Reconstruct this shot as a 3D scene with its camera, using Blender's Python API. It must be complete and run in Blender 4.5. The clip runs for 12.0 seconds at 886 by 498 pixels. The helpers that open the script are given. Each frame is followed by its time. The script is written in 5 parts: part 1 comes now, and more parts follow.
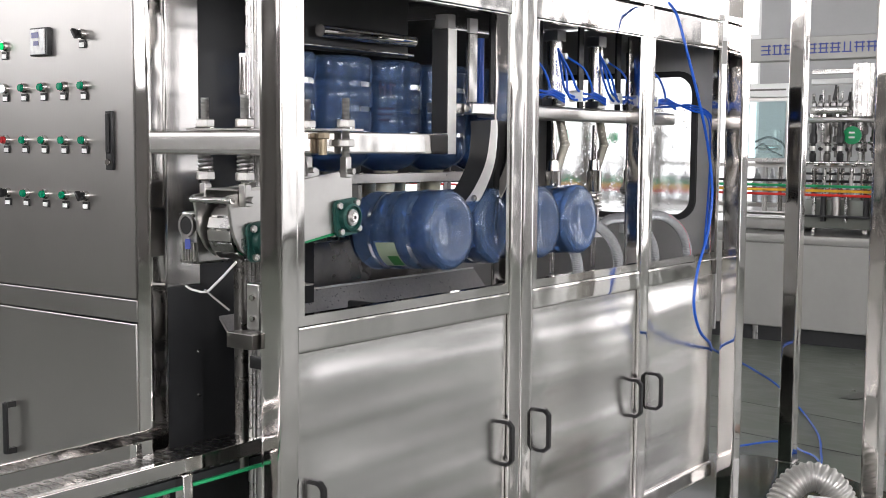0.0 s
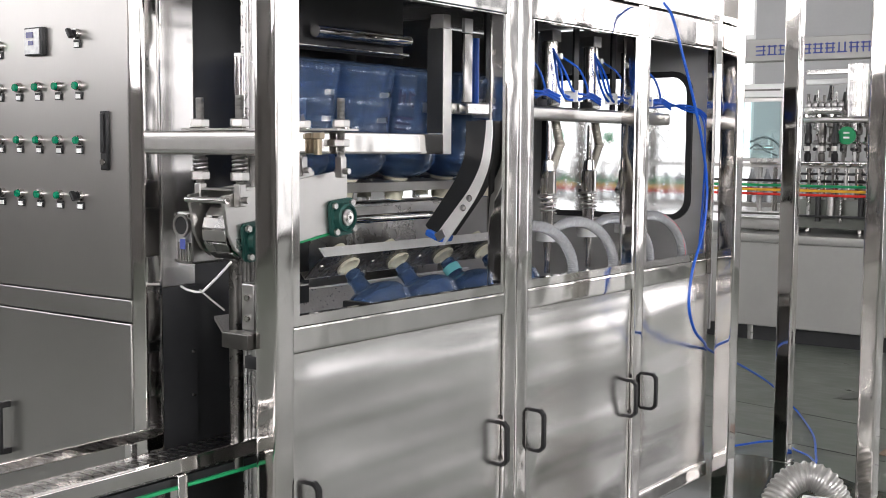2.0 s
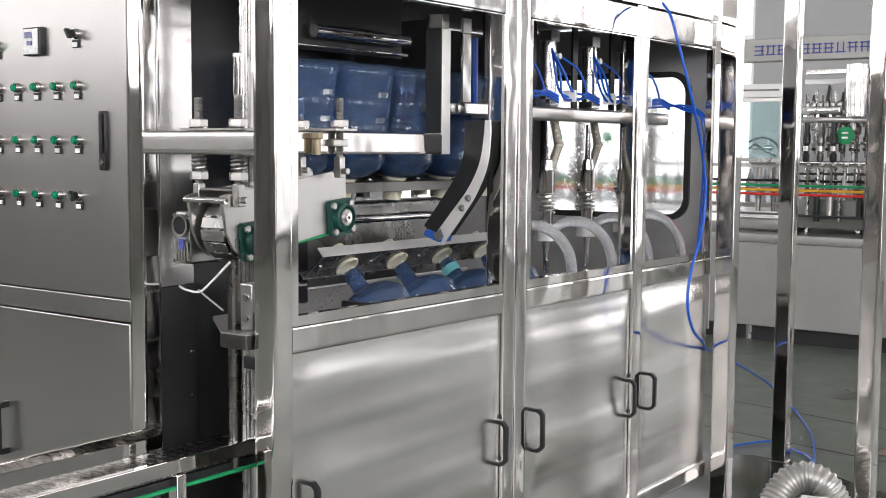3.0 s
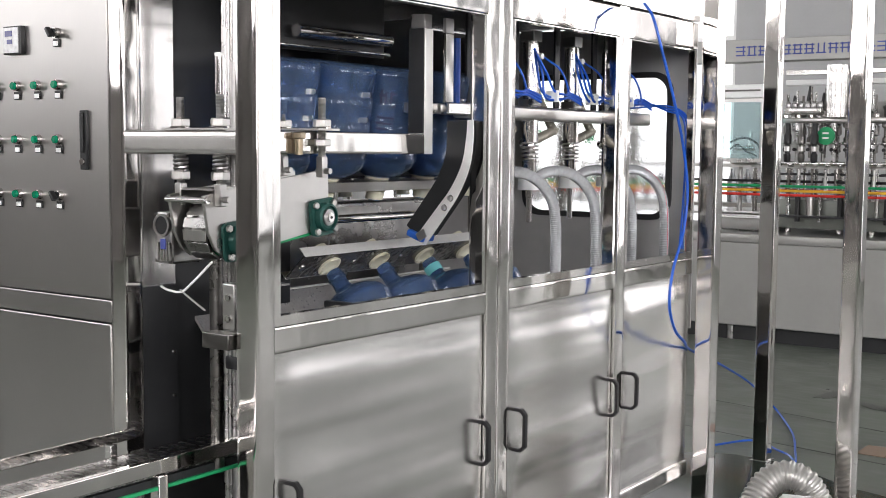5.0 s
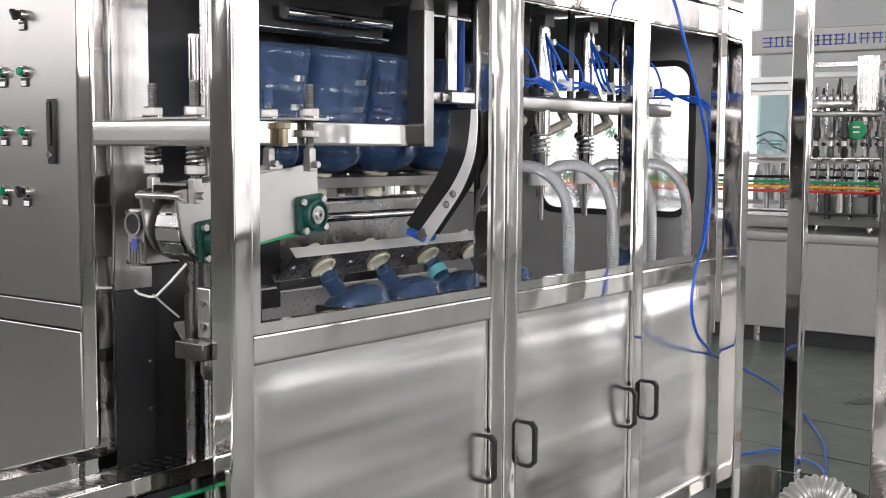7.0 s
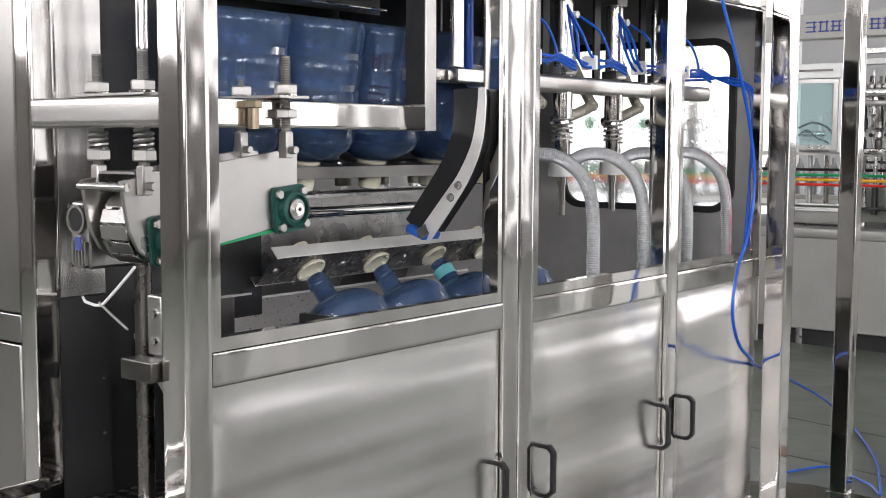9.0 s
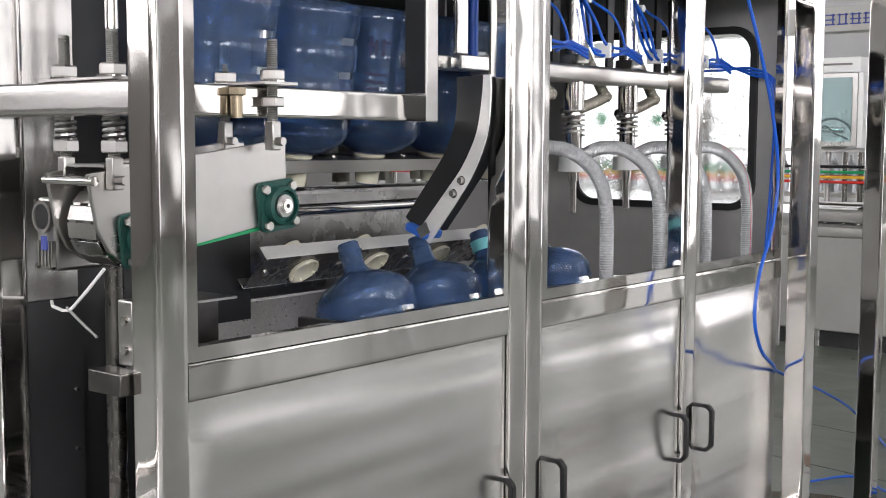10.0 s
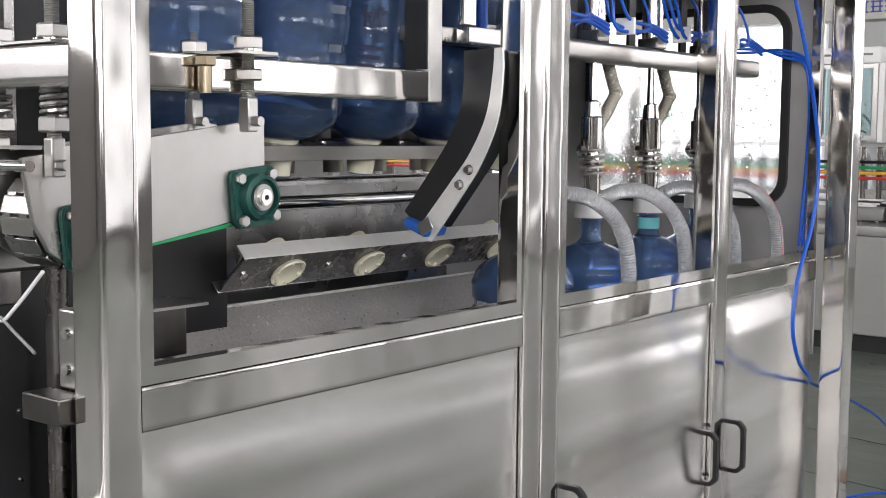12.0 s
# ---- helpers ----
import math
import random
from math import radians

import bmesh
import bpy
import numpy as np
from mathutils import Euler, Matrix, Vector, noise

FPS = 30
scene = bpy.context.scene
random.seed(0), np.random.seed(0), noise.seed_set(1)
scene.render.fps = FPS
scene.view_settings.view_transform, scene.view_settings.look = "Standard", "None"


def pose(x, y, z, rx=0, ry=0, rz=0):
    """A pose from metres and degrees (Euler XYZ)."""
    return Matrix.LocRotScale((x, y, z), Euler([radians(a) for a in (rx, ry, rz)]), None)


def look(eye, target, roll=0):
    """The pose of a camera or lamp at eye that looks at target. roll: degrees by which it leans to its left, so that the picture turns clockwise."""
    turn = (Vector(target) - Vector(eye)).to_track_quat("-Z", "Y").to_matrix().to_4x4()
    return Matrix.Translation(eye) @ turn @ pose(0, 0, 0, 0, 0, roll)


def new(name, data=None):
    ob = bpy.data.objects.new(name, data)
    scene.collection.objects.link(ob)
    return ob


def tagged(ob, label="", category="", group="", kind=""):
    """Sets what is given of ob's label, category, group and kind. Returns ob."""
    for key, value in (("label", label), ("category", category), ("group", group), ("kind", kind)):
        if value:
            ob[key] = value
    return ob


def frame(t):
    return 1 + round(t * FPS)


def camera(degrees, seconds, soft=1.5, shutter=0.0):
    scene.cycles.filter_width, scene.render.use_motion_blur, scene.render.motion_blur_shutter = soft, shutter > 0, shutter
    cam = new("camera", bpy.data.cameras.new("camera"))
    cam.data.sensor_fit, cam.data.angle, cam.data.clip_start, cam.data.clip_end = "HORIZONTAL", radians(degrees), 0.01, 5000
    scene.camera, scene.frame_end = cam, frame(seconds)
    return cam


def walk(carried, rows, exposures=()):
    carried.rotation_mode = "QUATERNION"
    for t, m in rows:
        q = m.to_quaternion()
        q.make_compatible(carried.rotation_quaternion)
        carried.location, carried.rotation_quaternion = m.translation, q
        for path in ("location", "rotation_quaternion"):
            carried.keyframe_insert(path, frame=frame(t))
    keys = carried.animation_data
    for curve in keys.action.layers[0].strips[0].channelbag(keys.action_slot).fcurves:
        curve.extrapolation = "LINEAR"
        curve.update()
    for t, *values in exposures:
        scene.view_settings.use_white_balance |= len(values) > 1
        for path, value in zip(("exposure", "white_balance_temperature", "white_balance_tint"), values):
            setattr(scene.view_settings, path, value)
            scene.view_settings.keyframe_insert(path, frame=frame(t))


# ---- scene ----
cam = camera(40.5, 12.0, 0.9)
ROWS = [
    (0, 2.3214, -2.3710, 1.6500, 36.684, -4.829, -0.397),
    (0.5, 2.3214, -2.3710, 1.6500, 36.661, -4.828, -0.399),
    (1, 2.3214, -2.3710, 1.6500, 36.562, -4.827, -0.407),
    (1.5, 2.3214, -2.3710, 1.6500, 36.494, -4.824, -0.413),
    (2, 2.3214, -2.3710, 1.6500, 36.453, -4.826, -0.416),
    (2.5, 2.3214, -2.3710, 1.6500, 36.416, -4.826, -0.419),
    (4.5, 2.3214, -2.3710, 1.6500, 35.914, -4.829, -0.461),
    (5, 2.3214, -2.3710, 1.6500, 35.561, -4.824, -0.490),
    (5.5, 2.3214, -2.3710, 1.6500, 35.565, -4.822, -0.490),
    (6, 2.3001, -2.3160, 1.6465, 35.792, -4.834, -0.458),
    (6.5, 2.2539, -2.2017, 1.6390, 36.223, -4.885, -0.397),
    (7, 2.1977, -2.0712, 1.6302, 36.730, -4.920, -0.335),
    (9, 1.9647, -1.6184, 1.5966, 38.328, -5.103, -0.222),
    (9.5, 1.9044, -1.5217, 1.5887, 38.598, -5.141, -0.225),
    (10, 1.8322, -1.4159, 1.5795, 38.822, -5.184, -0.244),
    (10.5, 1.7673, -1.3293, 1.5715, 38.949, -5.210, -0.275),
    (11, 1.6929, -1.2393, 1.5626, 38.978, -5.229, -0.325),
    (11.5, 1.6196, -1.1598, 1.5542, 38.916, -5.265, -0.389),
    (12, 1.5708, -1.1119, 1.5488, 38.767, -5.343, -0.439),
]
walk(cam, [(t, pose(x, y, z, 90 + pitch, roll, yaw)) for t, x, y, z, yaw, pitch, roll in ROWS])

# ---- light: a bright hall, with added lamps for daylight from high window bands ----
scene.view_settings.exposure = 0.0
world = bpy.data.worlds.new("sky")
scene.world = world
world.use_nodes = True
wn = world.node_tree.nodes
sky = wn.new("ShaderNodeTexSky")
sky.sky_type, sky.sun_disc, sky.sun_elevation, sky.sun_rotation = "NISHITA", False, radians(50), radians(120)
world.node_tree.links.new(sky.outputs[0], wn["Background"].inputs[0])
wn["Background"].inputs[1].default_value = 0.15


def window_light(name, m, sx, sy, power, colour=(1.0, 0.965, 0.975)):
    lamp = bpy.data.lights.new(name, "AREA")
    lamp.shape, lamp.size, lamp.size_y, lamp.energy, lamp.color = "RECTANGLE", sx, sy, power, colour
    ob = new(name, lamp)
    ob.matrix_world = m
    return ob


# ---- materials ----
def material(name, colour, rough=0.5, metal=0.0, grain=0.0, scale=40.0, stretch=(1, 1, 1), bump=0.0, stain=0.0, transmission=0.0, ior=1.45, aniso=0.0, emit=None, strength=0.0, wave=0.0, wave_scale=(0.5, 0.4, 5.0)):
    m = bpy.data.materials.new(name)
    m.use_nodes = True
    nt = m.node_tree
    n, l = nt.nodes, nt.links
    b = n["Principled BSDF"]
    b.inputs["Base Color"].default_value = (*colour, 1)
    b.inputs["Roughness"].default_value = rough
    b.inputs["Metallic"].default_value = metal
    b.inputs["IOR"].default_value = ior
    b.inputs["Transmission Weight"].default_value = transmission
    b.inputs["Anisotropic"].default_value = aniso
    if emit:
        b.inputs["Emission Color"].default_value = (*emit, 1)
        b.inputs["Emission Strength"].default_value = strength
    if grain or bump or stain:
        tc = n.new("ShaderNodeTexCoord")
        mp = n.new("ShaderNodeMapping")
        mp.inputs["Scale"].default_value = stretch
        l.new(tc.outputs["Object"], mp.inputs[0])
        fine = n.new("ShaderNodeTexNoise")
        fine.inputs["Scale"].default_value = scale
        fine.inputs["Detail"].default_value = 5
        l.new(mp.outputs[0], fine.inputs["Vector"])
        broad = n.new("ShaderNodeTexNoise")
        broad.inputs["Scale"].default_value = 3.0
        broad.inputs["Detail"].default_value = 3
        l.new(tc.outputs["Object"], broad.inputs["Vector"])
        ramp = n.new("ShaderNodeMapRange")
        ramp.inputs["To Min"].default_value = 1 - grain
        ramp.inputs["To Max"].default_value = 1 + grain
        l.new(fine.outputs[0], ramp.inputs[0])
        ramp2 = n.new("ShaderNodeMapRange")
        ramp2.inputs["From Min"].default_value, ramp2.inputs["From Max"].default_value = 0.3, 0.7
        ramp2.inputs["To Min"].default_value = 1 - stain
        ramp2.inputs["To Max"].default_value = 1 + stain * 0.5
        l.new(broad.outputs[0], ramp2.inputs[0])
        mul = n.new("ShaderNodeMath")
        mul.operation = "MULTIPLY"
        l.new(ramp.outputs[0], mul.inputs[0])
        l.new(ramp2.outputs[0], mul.inputs[1])
        tint = n.new("ShaderNodeVectorMath")
        tint.operation = "SCALE"
        tint.inputs[0].default_value = colour
        l.new(mul.outputs[0], tint.inputs["Scale"])
        l.new(tint.outputs[0], b.inputs["Base Color"])
        rr = n.new("ShaderNodeMath")
        rr.operation = "MULTIPLY"
        rr.inputs[1].default_value = rough
        l.new(mul.outputs[0], rr.inputs[0])
        l.new(rr.outputs[0], b.inputs["Roughness"])
        if wave:
            slow = n.new("ShaderNodeTexNoise")
            slow.inputs["Scale"].default_value = 1.0
            slow.inputs["Detail"].default_value = 1
            sm = n.new("ShaderNodeMapping")
            sm.inputs["Scale"].default_value = wave_scale
            l.new(tc.outputs["Object"], sm.inputs[0])
            l.new(sm.outputs[0], slow.inputs["Vector"])
            wb = n.new("ShaderNodeBump")
            wb.inputs["Strength"].default_value = wave
            wb.inputs["Distance"].default_value = 0.05
            l.new(slow.outputs[0], wb.inputs["Height"])
            l.new(wb.outputs[0], b.inputs["Normal"])
        if bump and not wave:
            bp = n.new("ShaderNodeBump")
            bp.inputs["Strength"].default_value = bump
            bp.inputs["Distance"].default_value = 0.002
            l.new(fine.outputs[0], bp.inputs["Height"])
            l.new(bp.outputs[0], b.inputs["Normal"])
    return m


POLISHED = material("polished_steel", (0.68, 0.655, 0.635), 0.075, 1, 0.16, 9, (1, 1, 0.4), 0.22, 0.12, wave=0.05, wave_scale=(7, 7, 6))
BRUSHED = material("brushed_steel", (0.73, 0.71, 0.695), 0.235, 1, 0.06, 14, (1, 1, 25), 0.012, 0.05, wave=0.13, wave_scale=(0.5, 0.5, 10.0))
CABINET = material("satin_cabinet_steel", (0.41, 0.397, 0.383), 0.33, 1, 0.05, 14, (60, 1, 1), 0.04, 0.05, aniso=0.4)
PLATE = material("machined_steel_plate", (0.52, 0.505, 0.49), 0.30, 1, 0.06, 30, (1, 1, 1), 0.04, 0.1)
# steel paled and made less metallic to stand for window glare on it
FLANGE = material("pale_glare_steel", (0.80, 0.79, 0.77), 0.42, 0.4, 0.08, 40, (1, 1, 1), 0.05, 0.1)
DARK_STEEL = material("dark_wet_steel", (0.40, 0.392, 0.385), 0.30, 1, 0.25, 18, (1, 1, 1), 0.2, 0.3)
WET_SHEET = material("wet_speckled_steel", (0.50, 0.485, 0.48), 0.42, 0.65, 0.3, 120, (1, 1, 1), 0.4, 0.15)
# wet steel darkened in its colour for the dim trough it reflects
WET_DIM = material("dimmed_wet_steel", (0.20, 0.195, 0.19), 0.28, 0.8, 0.3, 60, (1, 1, 1), 0.3, 0.2)
DULL = material("dull_grey_steel", (0.15, 0.143, 0.136), 0.32, 1, 0.25, 25, (1, 1, 1), 0.1, 0.25)
# near-black for dark sheets, and painted on where recesses lie in shade
SHADE = material("dark_sheet_and_shade", (0.032, 0.033, 0.035), 0.4, 0.3, 0.2, 10, (1, 1, 1), 0.1, 0.2)
INNER = material("inner_grey_sheet", (0.46, 0.455, 0.45), 0.38, 0.45, 0.12, 10, (1, 1, 1), 0.1, 0.15)
BLACK = material("black_plastic", (0.012, 0.012, 0.013), 0.38, 0, 0.1, 60, (1, 1, 1), 0.1)
RUBBER = material("black_rubber", (0.015, 0.015, 0.016), 0.6, 0, 0.1, 80, (1, 1, 1), 0.1)
CREAM = material("cream_nylon", (0.72, 0.69, 0.55), 0.42, 0, 0.08, 50, (1, 1, 1), 0.05, 0.1)
WHITE = material("white_plastic", (0.82, 0.82, 0.81), 0.4, 0, 0.04, 40)
CAST_GREEN = material("green_cast_iron", (0.010, 0.060, 0.050), 0.42, 0.1, 0.2, 90, (1, 1, 1), 0.35, 0.2)
BELT_GREEN = material("green_belt", (0.015, 0.29, 0.11), 0.5, 0, 0.1, 60)
BUTTON_GREEN = material("green_button", (0.0, 0.20, 0.10), 0.25)
GREEN_LIT = material("lit_green_button", (0.0, 0.5, 0.12), 0.25, emit=(0.0, 0.8, 0.2), strength=0.6)
BUTTON_RED = material("red_button", (0.35, 0.012, 0.015), 0.25)
BUTTON_WHITE = material("lit_white_button", (0.9, 0.9, 0.95), 0.25, emit=(0.9, 0.95, 1.0), strength=1.0)
SCREEN = material("display_glass", (0.05, 0.05, 0.16), 0.15)
FOIL = material("crumpled_film", (0.5, 0.5, 0.5), 0.2, 0.3, 0.5, 60, (1, 1, 1), 0.8)
BOTTLE = material("blue_polycarbonate", (0.27, 0.42, 0.70), 0.12, 0, 0.15, 20, (1, 1, 1), 0.06, 0.1, transmission=0.88, ior=1.4)
LABEL_TEAL = material("teal_sleeve", (0.16, 0.52, 0.55), 0.4)
PAPER = material("pale_green_paper", (0.30, 0.36, 0.26), 0.6, 0, 0.1, 30)
LEAF = material("green_print", (0.03, 0.16, 0.04), 0.6)
INK = material("dark_blue_ink", (0.01, 0.015, 0.06), 0.5)
SIGN_BLUE = material("blue_lettering", (0.05, 0.07, 0.28), 0.5)
HOSE = material("clear_braided_hose", (0.58, 0.59, 0.61), 0.16, 0, 0.25, 90, (1, 1, 1), 0.1, transmission=0.62, ior=1.3)
RETURN = material("grey_amber_ribbed_hose", (0.40, 0.375, 0.32), 0.26, 0.25, 0.25, 70, (1, 1, 1), 0.1, transmission=0.1)
RED_LINE = material("red_tracer", (0.5, 0.03, 0.06), 0.4)
BLUE_TUBE = material("blue_air_tube", (0.01, 0.09, 0.50), 0.3)
DUCT = material("grey_ribbed_duct", (0.42, 0.41, 0.39), 0.3, 0.55, 0.1, 40)
WET_GLASS = material("wet_pane", (0.97, 0.98, 0.98), 0.02, 0, 0.02, 230, (1, 1, 1), 0.12, transmission=1.0, ior=1.12)
DROP = material("clear_water", (0.95, 0.97, 0.98), 0.03, 0, transmission=1.0, ior=1.33)
TINTED = material("pale_cyan_pane", (0.74, 0.93, 0.95), 0.03, 0, 0.03, 30, (1, 1, 1), 0.05, transmission=0.9, ior=1.15)
FLOOR = material("green_grey_floor_paint", (0.108, 0.121, 0.102), 0.42, 0, 0.4, 11, (0.5, 1.6, 1), 0.25, 0.28)
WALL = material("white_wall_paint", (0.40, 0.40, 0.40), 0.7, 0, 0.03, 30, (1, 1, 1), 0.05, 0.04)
CEILING = material("white_roof_sheet", (0.7, 0.71, 0.72), 0.6, 0, 0.04, 20)
FAR_GREY = material("grey_machine_panel", (0.34, 0.335, 0.32), 0.38, 0.35, 0.04, 20, (1, 1, 1), 0.02, 0.05)
TROUGH = material("grey_green_trough", (0.17, 0.178, 0.16), 0.4, 0.3, 0.06, 20, (1, 1, 1), 0.02, 0.08)
STRIPE_GREEN = material("green_guide", (0.01, 0.30, 0.11), 0.45)
STRIPE_YELLOW = material("yellow_guide", (0.75, 0.42, 0.03), 0.45)
STRIPE_RED = material("red_guide", (0.6, 0.03, 0.02), 0.45)
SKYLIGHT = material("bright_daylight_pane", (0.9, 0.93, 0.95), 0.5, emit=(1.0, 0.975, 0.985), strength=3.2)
# weaker glow, tuned to how bright the steel mirrors these panes
DIM_PANE = material("dim_glow_pane", (0.9, 0.93, 0.95), 0.5, emit=(1.0, 0.975, 0.985), strength=1.0)
# walls out of view, darkened so that the steel mirrors less light
DIM_WALL = material("dimmed_unseen_wall", (0.16, 0.153, 0.147), 0.7, 0, 0.05, 30, (1, 1, 1), 0.05, 0.1)
COPPER = material("brass_bush", (0.30, 0.25, 0.18), 0.3, 1)
CARDBOARD = material("brown_scrap", (0.20, 0.14, 0.10), 0.8, 0, 0.2, 20)


# ---- mesh helpers ----
def smooth_mesh(name, bm, mat, angle=40):
    me = bpy.data.meshes.new(name)
    bmesh.ops.recalc_face_normals(bm, faces=bm.faces)
    bm.normal_update()
    areas = {fc: fc.calc_area() for fc in bm.faces}
    large = 0.3 * max(areas.values())
    for e in bm.edges:
        if len(e.link_faces) == 2:
            a, b = (areas[fc] for fc in e.link_faces)
            turn = e.calc_face_angle(0)
            e.smooth = turn < radians(angle) and not (turn > 0.05 and max(a, b) > large and max(a, b) > 6 * min(a, b))
    for fc in bm.faces:
        fc.smooth = True
    bm.to_mesh(me)
    bm.free()
    for mm in (mat if isinstance(mat, (list, tuple)) else [mat]):
        me.materials.append(mm)
    return me


def part(name, bm, mat, parent=None, label="", angle=40):
    ob = new(name, smooth_mesh(name, bm, mat, angle))
    if parent:
        ob.parent = parent
    if label:
        tagged(ob, label)
    return ob


def thing(name, label, category, m=None, group="", kind=""):
    ob = new(name)
    ob.empty_display_size = 0.05
    if m is not None:
        ob.matrix_world = m
    return tagged(ob, label, category, group, kind)


def box(x0, x1, y0, y1, z0, z1, bevel=0.0, seg=2, bm=None):
    own = bm is None
    b = bmesh.new()
    bmesh.ops.create_cube(b, size=1)
    for v in b.verts:
        v.co = Vector(((x0 + x1) / 2 + v.co.x * (x1 - x0), (y0 + y1) / 2 + v.co.y * (y1 - y0), (z0 + z1) / 2 + v.co.z * (z1 - z0)))
    if bevel:
        bmesh.ops.bevel(b, geom=b.edges, offset=bevel, segments=seg, affect="EDGES", profile=0.5)
    if own:
        return b
    return merge(bm, b)


def merge(bm, b, m=None):
    if m is not None:
        b.transform(m)
    me = bpy.data.meshes.new("tmp")
    b.to_mesh(me)
    b.free()
    bm.from_mesh(me)
    bpy.data.meshes.remove(me)
    return bm


def cyl(a, b, r, r2=None, seg=20, bevel=0.0):
    a, b = Vector(a), Vector(b)
    d = b - a
    bm = bmesh.new()
    bmesh.ops.create_cone(bm, cap_ends=True, segments=seg, radius1=r, radius2=r if r2 is None else r2, depth=d.length)
    if bevel:
        bmesh.ops.bevel(bm, geom=[e for e in bm.edges if len(e.link_faces) == 2 and e.calc_face_angle(0) > 1], offset=bevel, segments=2, affect="EDGES")
    bm.transform(Matrix.Translation((a + b) / 2) @ d.to_track_quat("Z", "Y").to_matrix().to_4x4())
    return bm


def lathe(profile, seg=32):
    """A turned body from (radius, height) pairs, round z."""
    bm = bmesh.new()
    rings = []
    for r, z in profile:
        if r < 1e-5:
            rings.append([bm.verts.new((0, 0, z))])
        else:
            rings.append([bm.verts.new((r * math.cos(2 * math.pi * i / seg), r * math.sin(2 * math.pi * i / seg), z)) for i in range(seg)])
    for p0, p1 in zip(rings, rings[1:]):
        for i in range(seg):
            j = (i + 1) % seg
            if len(p0) == 1 and len(p1) > 1:
                bm.faces.new((p0[0], p1[i], p1[j]))
            elif len(p1) == 1 and len(p0) > 1:
                bm.faces.new((p0[i], p0[j], p1[0]))
            elif len(p0) > 1:
                bm.faces.new((p0[i], p0[j], p1[j], p1[i]))
    return bm


def spline(points, steps=10):
    """Catmull-Rom points through the given ones."""
    p = [Vector(q) for q in points]
    p = [2 * p[0] - p[1]] + p + [2 * p[-1] - p[-2]]
    out = []
    for i in range(1, len(p) - 2):
        for s in range(steps):
            t = s / steps
            a, b, c, d = p[i - 1], p[i], p[i + 1], p[i + 2]
            out.append(0.5 * (2 * b + (c - a) * t + (2 * a - 5 * b + 4 * c - d) * t * t + (3 * b - a - 3 * c + d) * t ** 3))
    out.append(p[-2])
    return out


def sweep(path, radius, seg=10, ribs=0.0, pitch=0.01):
    """A tube along a path; ribs: how far its rings stand out, pitch: their spacing."""
    path = [Vector(q) for q in path]
    if ribs:
        fine, step, left = [path[0]], pitch / 4, pitch / 4
        for a, b in zip(path, path[1:]):
            length, at_ = (b - a).length, 0.0
            while length - at_ >= left:
                at_ += left
                fine.append(a.lerp(b, at_ / length))
                left = step
            left -= length - at_
        path = fine
    bm = bmesh.new()
    rings, ref, run = [], None, 0.0
    for i, c in enumerate(path):
        d = (path[min(i + 1, len(path) - 1)] - path[max(i - 1, 0)]).normalized()
        if ref is None:
            ref = d.orthogonal().normalized()
        ref = (ref - d * ref.dot(d)).normalized()
        side = d.cross(ref)
        if i:
            run += (c - path[i - 1]).length
        r = radius + (ribs if ribs and i % 4 < 2 else 0.0)
        rings.append([bm.verts.new(c + (ref * math.cos(2 * math.pi * k / seg) + side * math.sin(2 * math.pi * k / seg)) * r) for k in range(seg)])
    for p0, p1 in zip(rings, rings[1:]):
        for k in range(seg):
            j = (k + 1) % seg
            bm.faces.new((p0[k], p0[j], p1[j], p1[k]))
    bm.faces.new(rings[0][::-1])
    bm.faces.new(rings[-1])
    return bm


def prism(outline, depth, m=None, bevel=0.0):
    """A flat plate from an outline in x, y, of that depth in z."""
    bm = bmesh.new()
    lo = [bm.verts.new((x, y, 0)) for x, y in outline]
    hi = [bm.verts.new((x, y, depth)) for x, y in outline]
    bm.faces.new(lo[::-1])
    bm.faces.new(hi)
    n = len(lo)
    for i in range(n):
        j = (i + 1) % n
        bm.faces.new((lo[i], lo[j], hi[j], hi[i]))
    if bevel:
        bmesh.ops.bevel(bm, geom=bm.edges, offset=bevel, segments=2, affect="EDGES")
    if m is not None:
        bm.transform(m)
    return bm


def rounded(w, h, r, n=6, cx=0.0, cy=0.0):
    pts = []
    for qx, qy, a0 in ((w / 2 - r, h / 2 - r, 0), (-w / 2 + r, h / 2 - r, 90), (-w / 2 + r, -h / 2 + r, 180), (w / 2 - r, -h / 2 + r, 270)):
        for i in range(n + 1):
            a = radians(a0 + 90 * i / n)
            pts.append((cx + qx + r * math.cos(a), cy + qy + r * math.sin(a)))
    return pts


def frame_plate(outer, inner, depth, m=None):
    """A plate with one hole: two outlines with the same number of points."""
    bm = bmesh.new()
    rings = [[bm.verts.new((x, y, z)) for x, y in line] for line, z in ((outer, 0), (outer, depth), (inner, depth), (inner, 0))]
    n = len(outer)
    for a, b in zip(rings, rings[1:] + rings[:1]):
        for i in range(n):
            j = (i + 1) % n
            bm.faces.new((a[i], a[j], b[j], b[i]))
    if m is not None:
        bm.transform(m)
    return bm


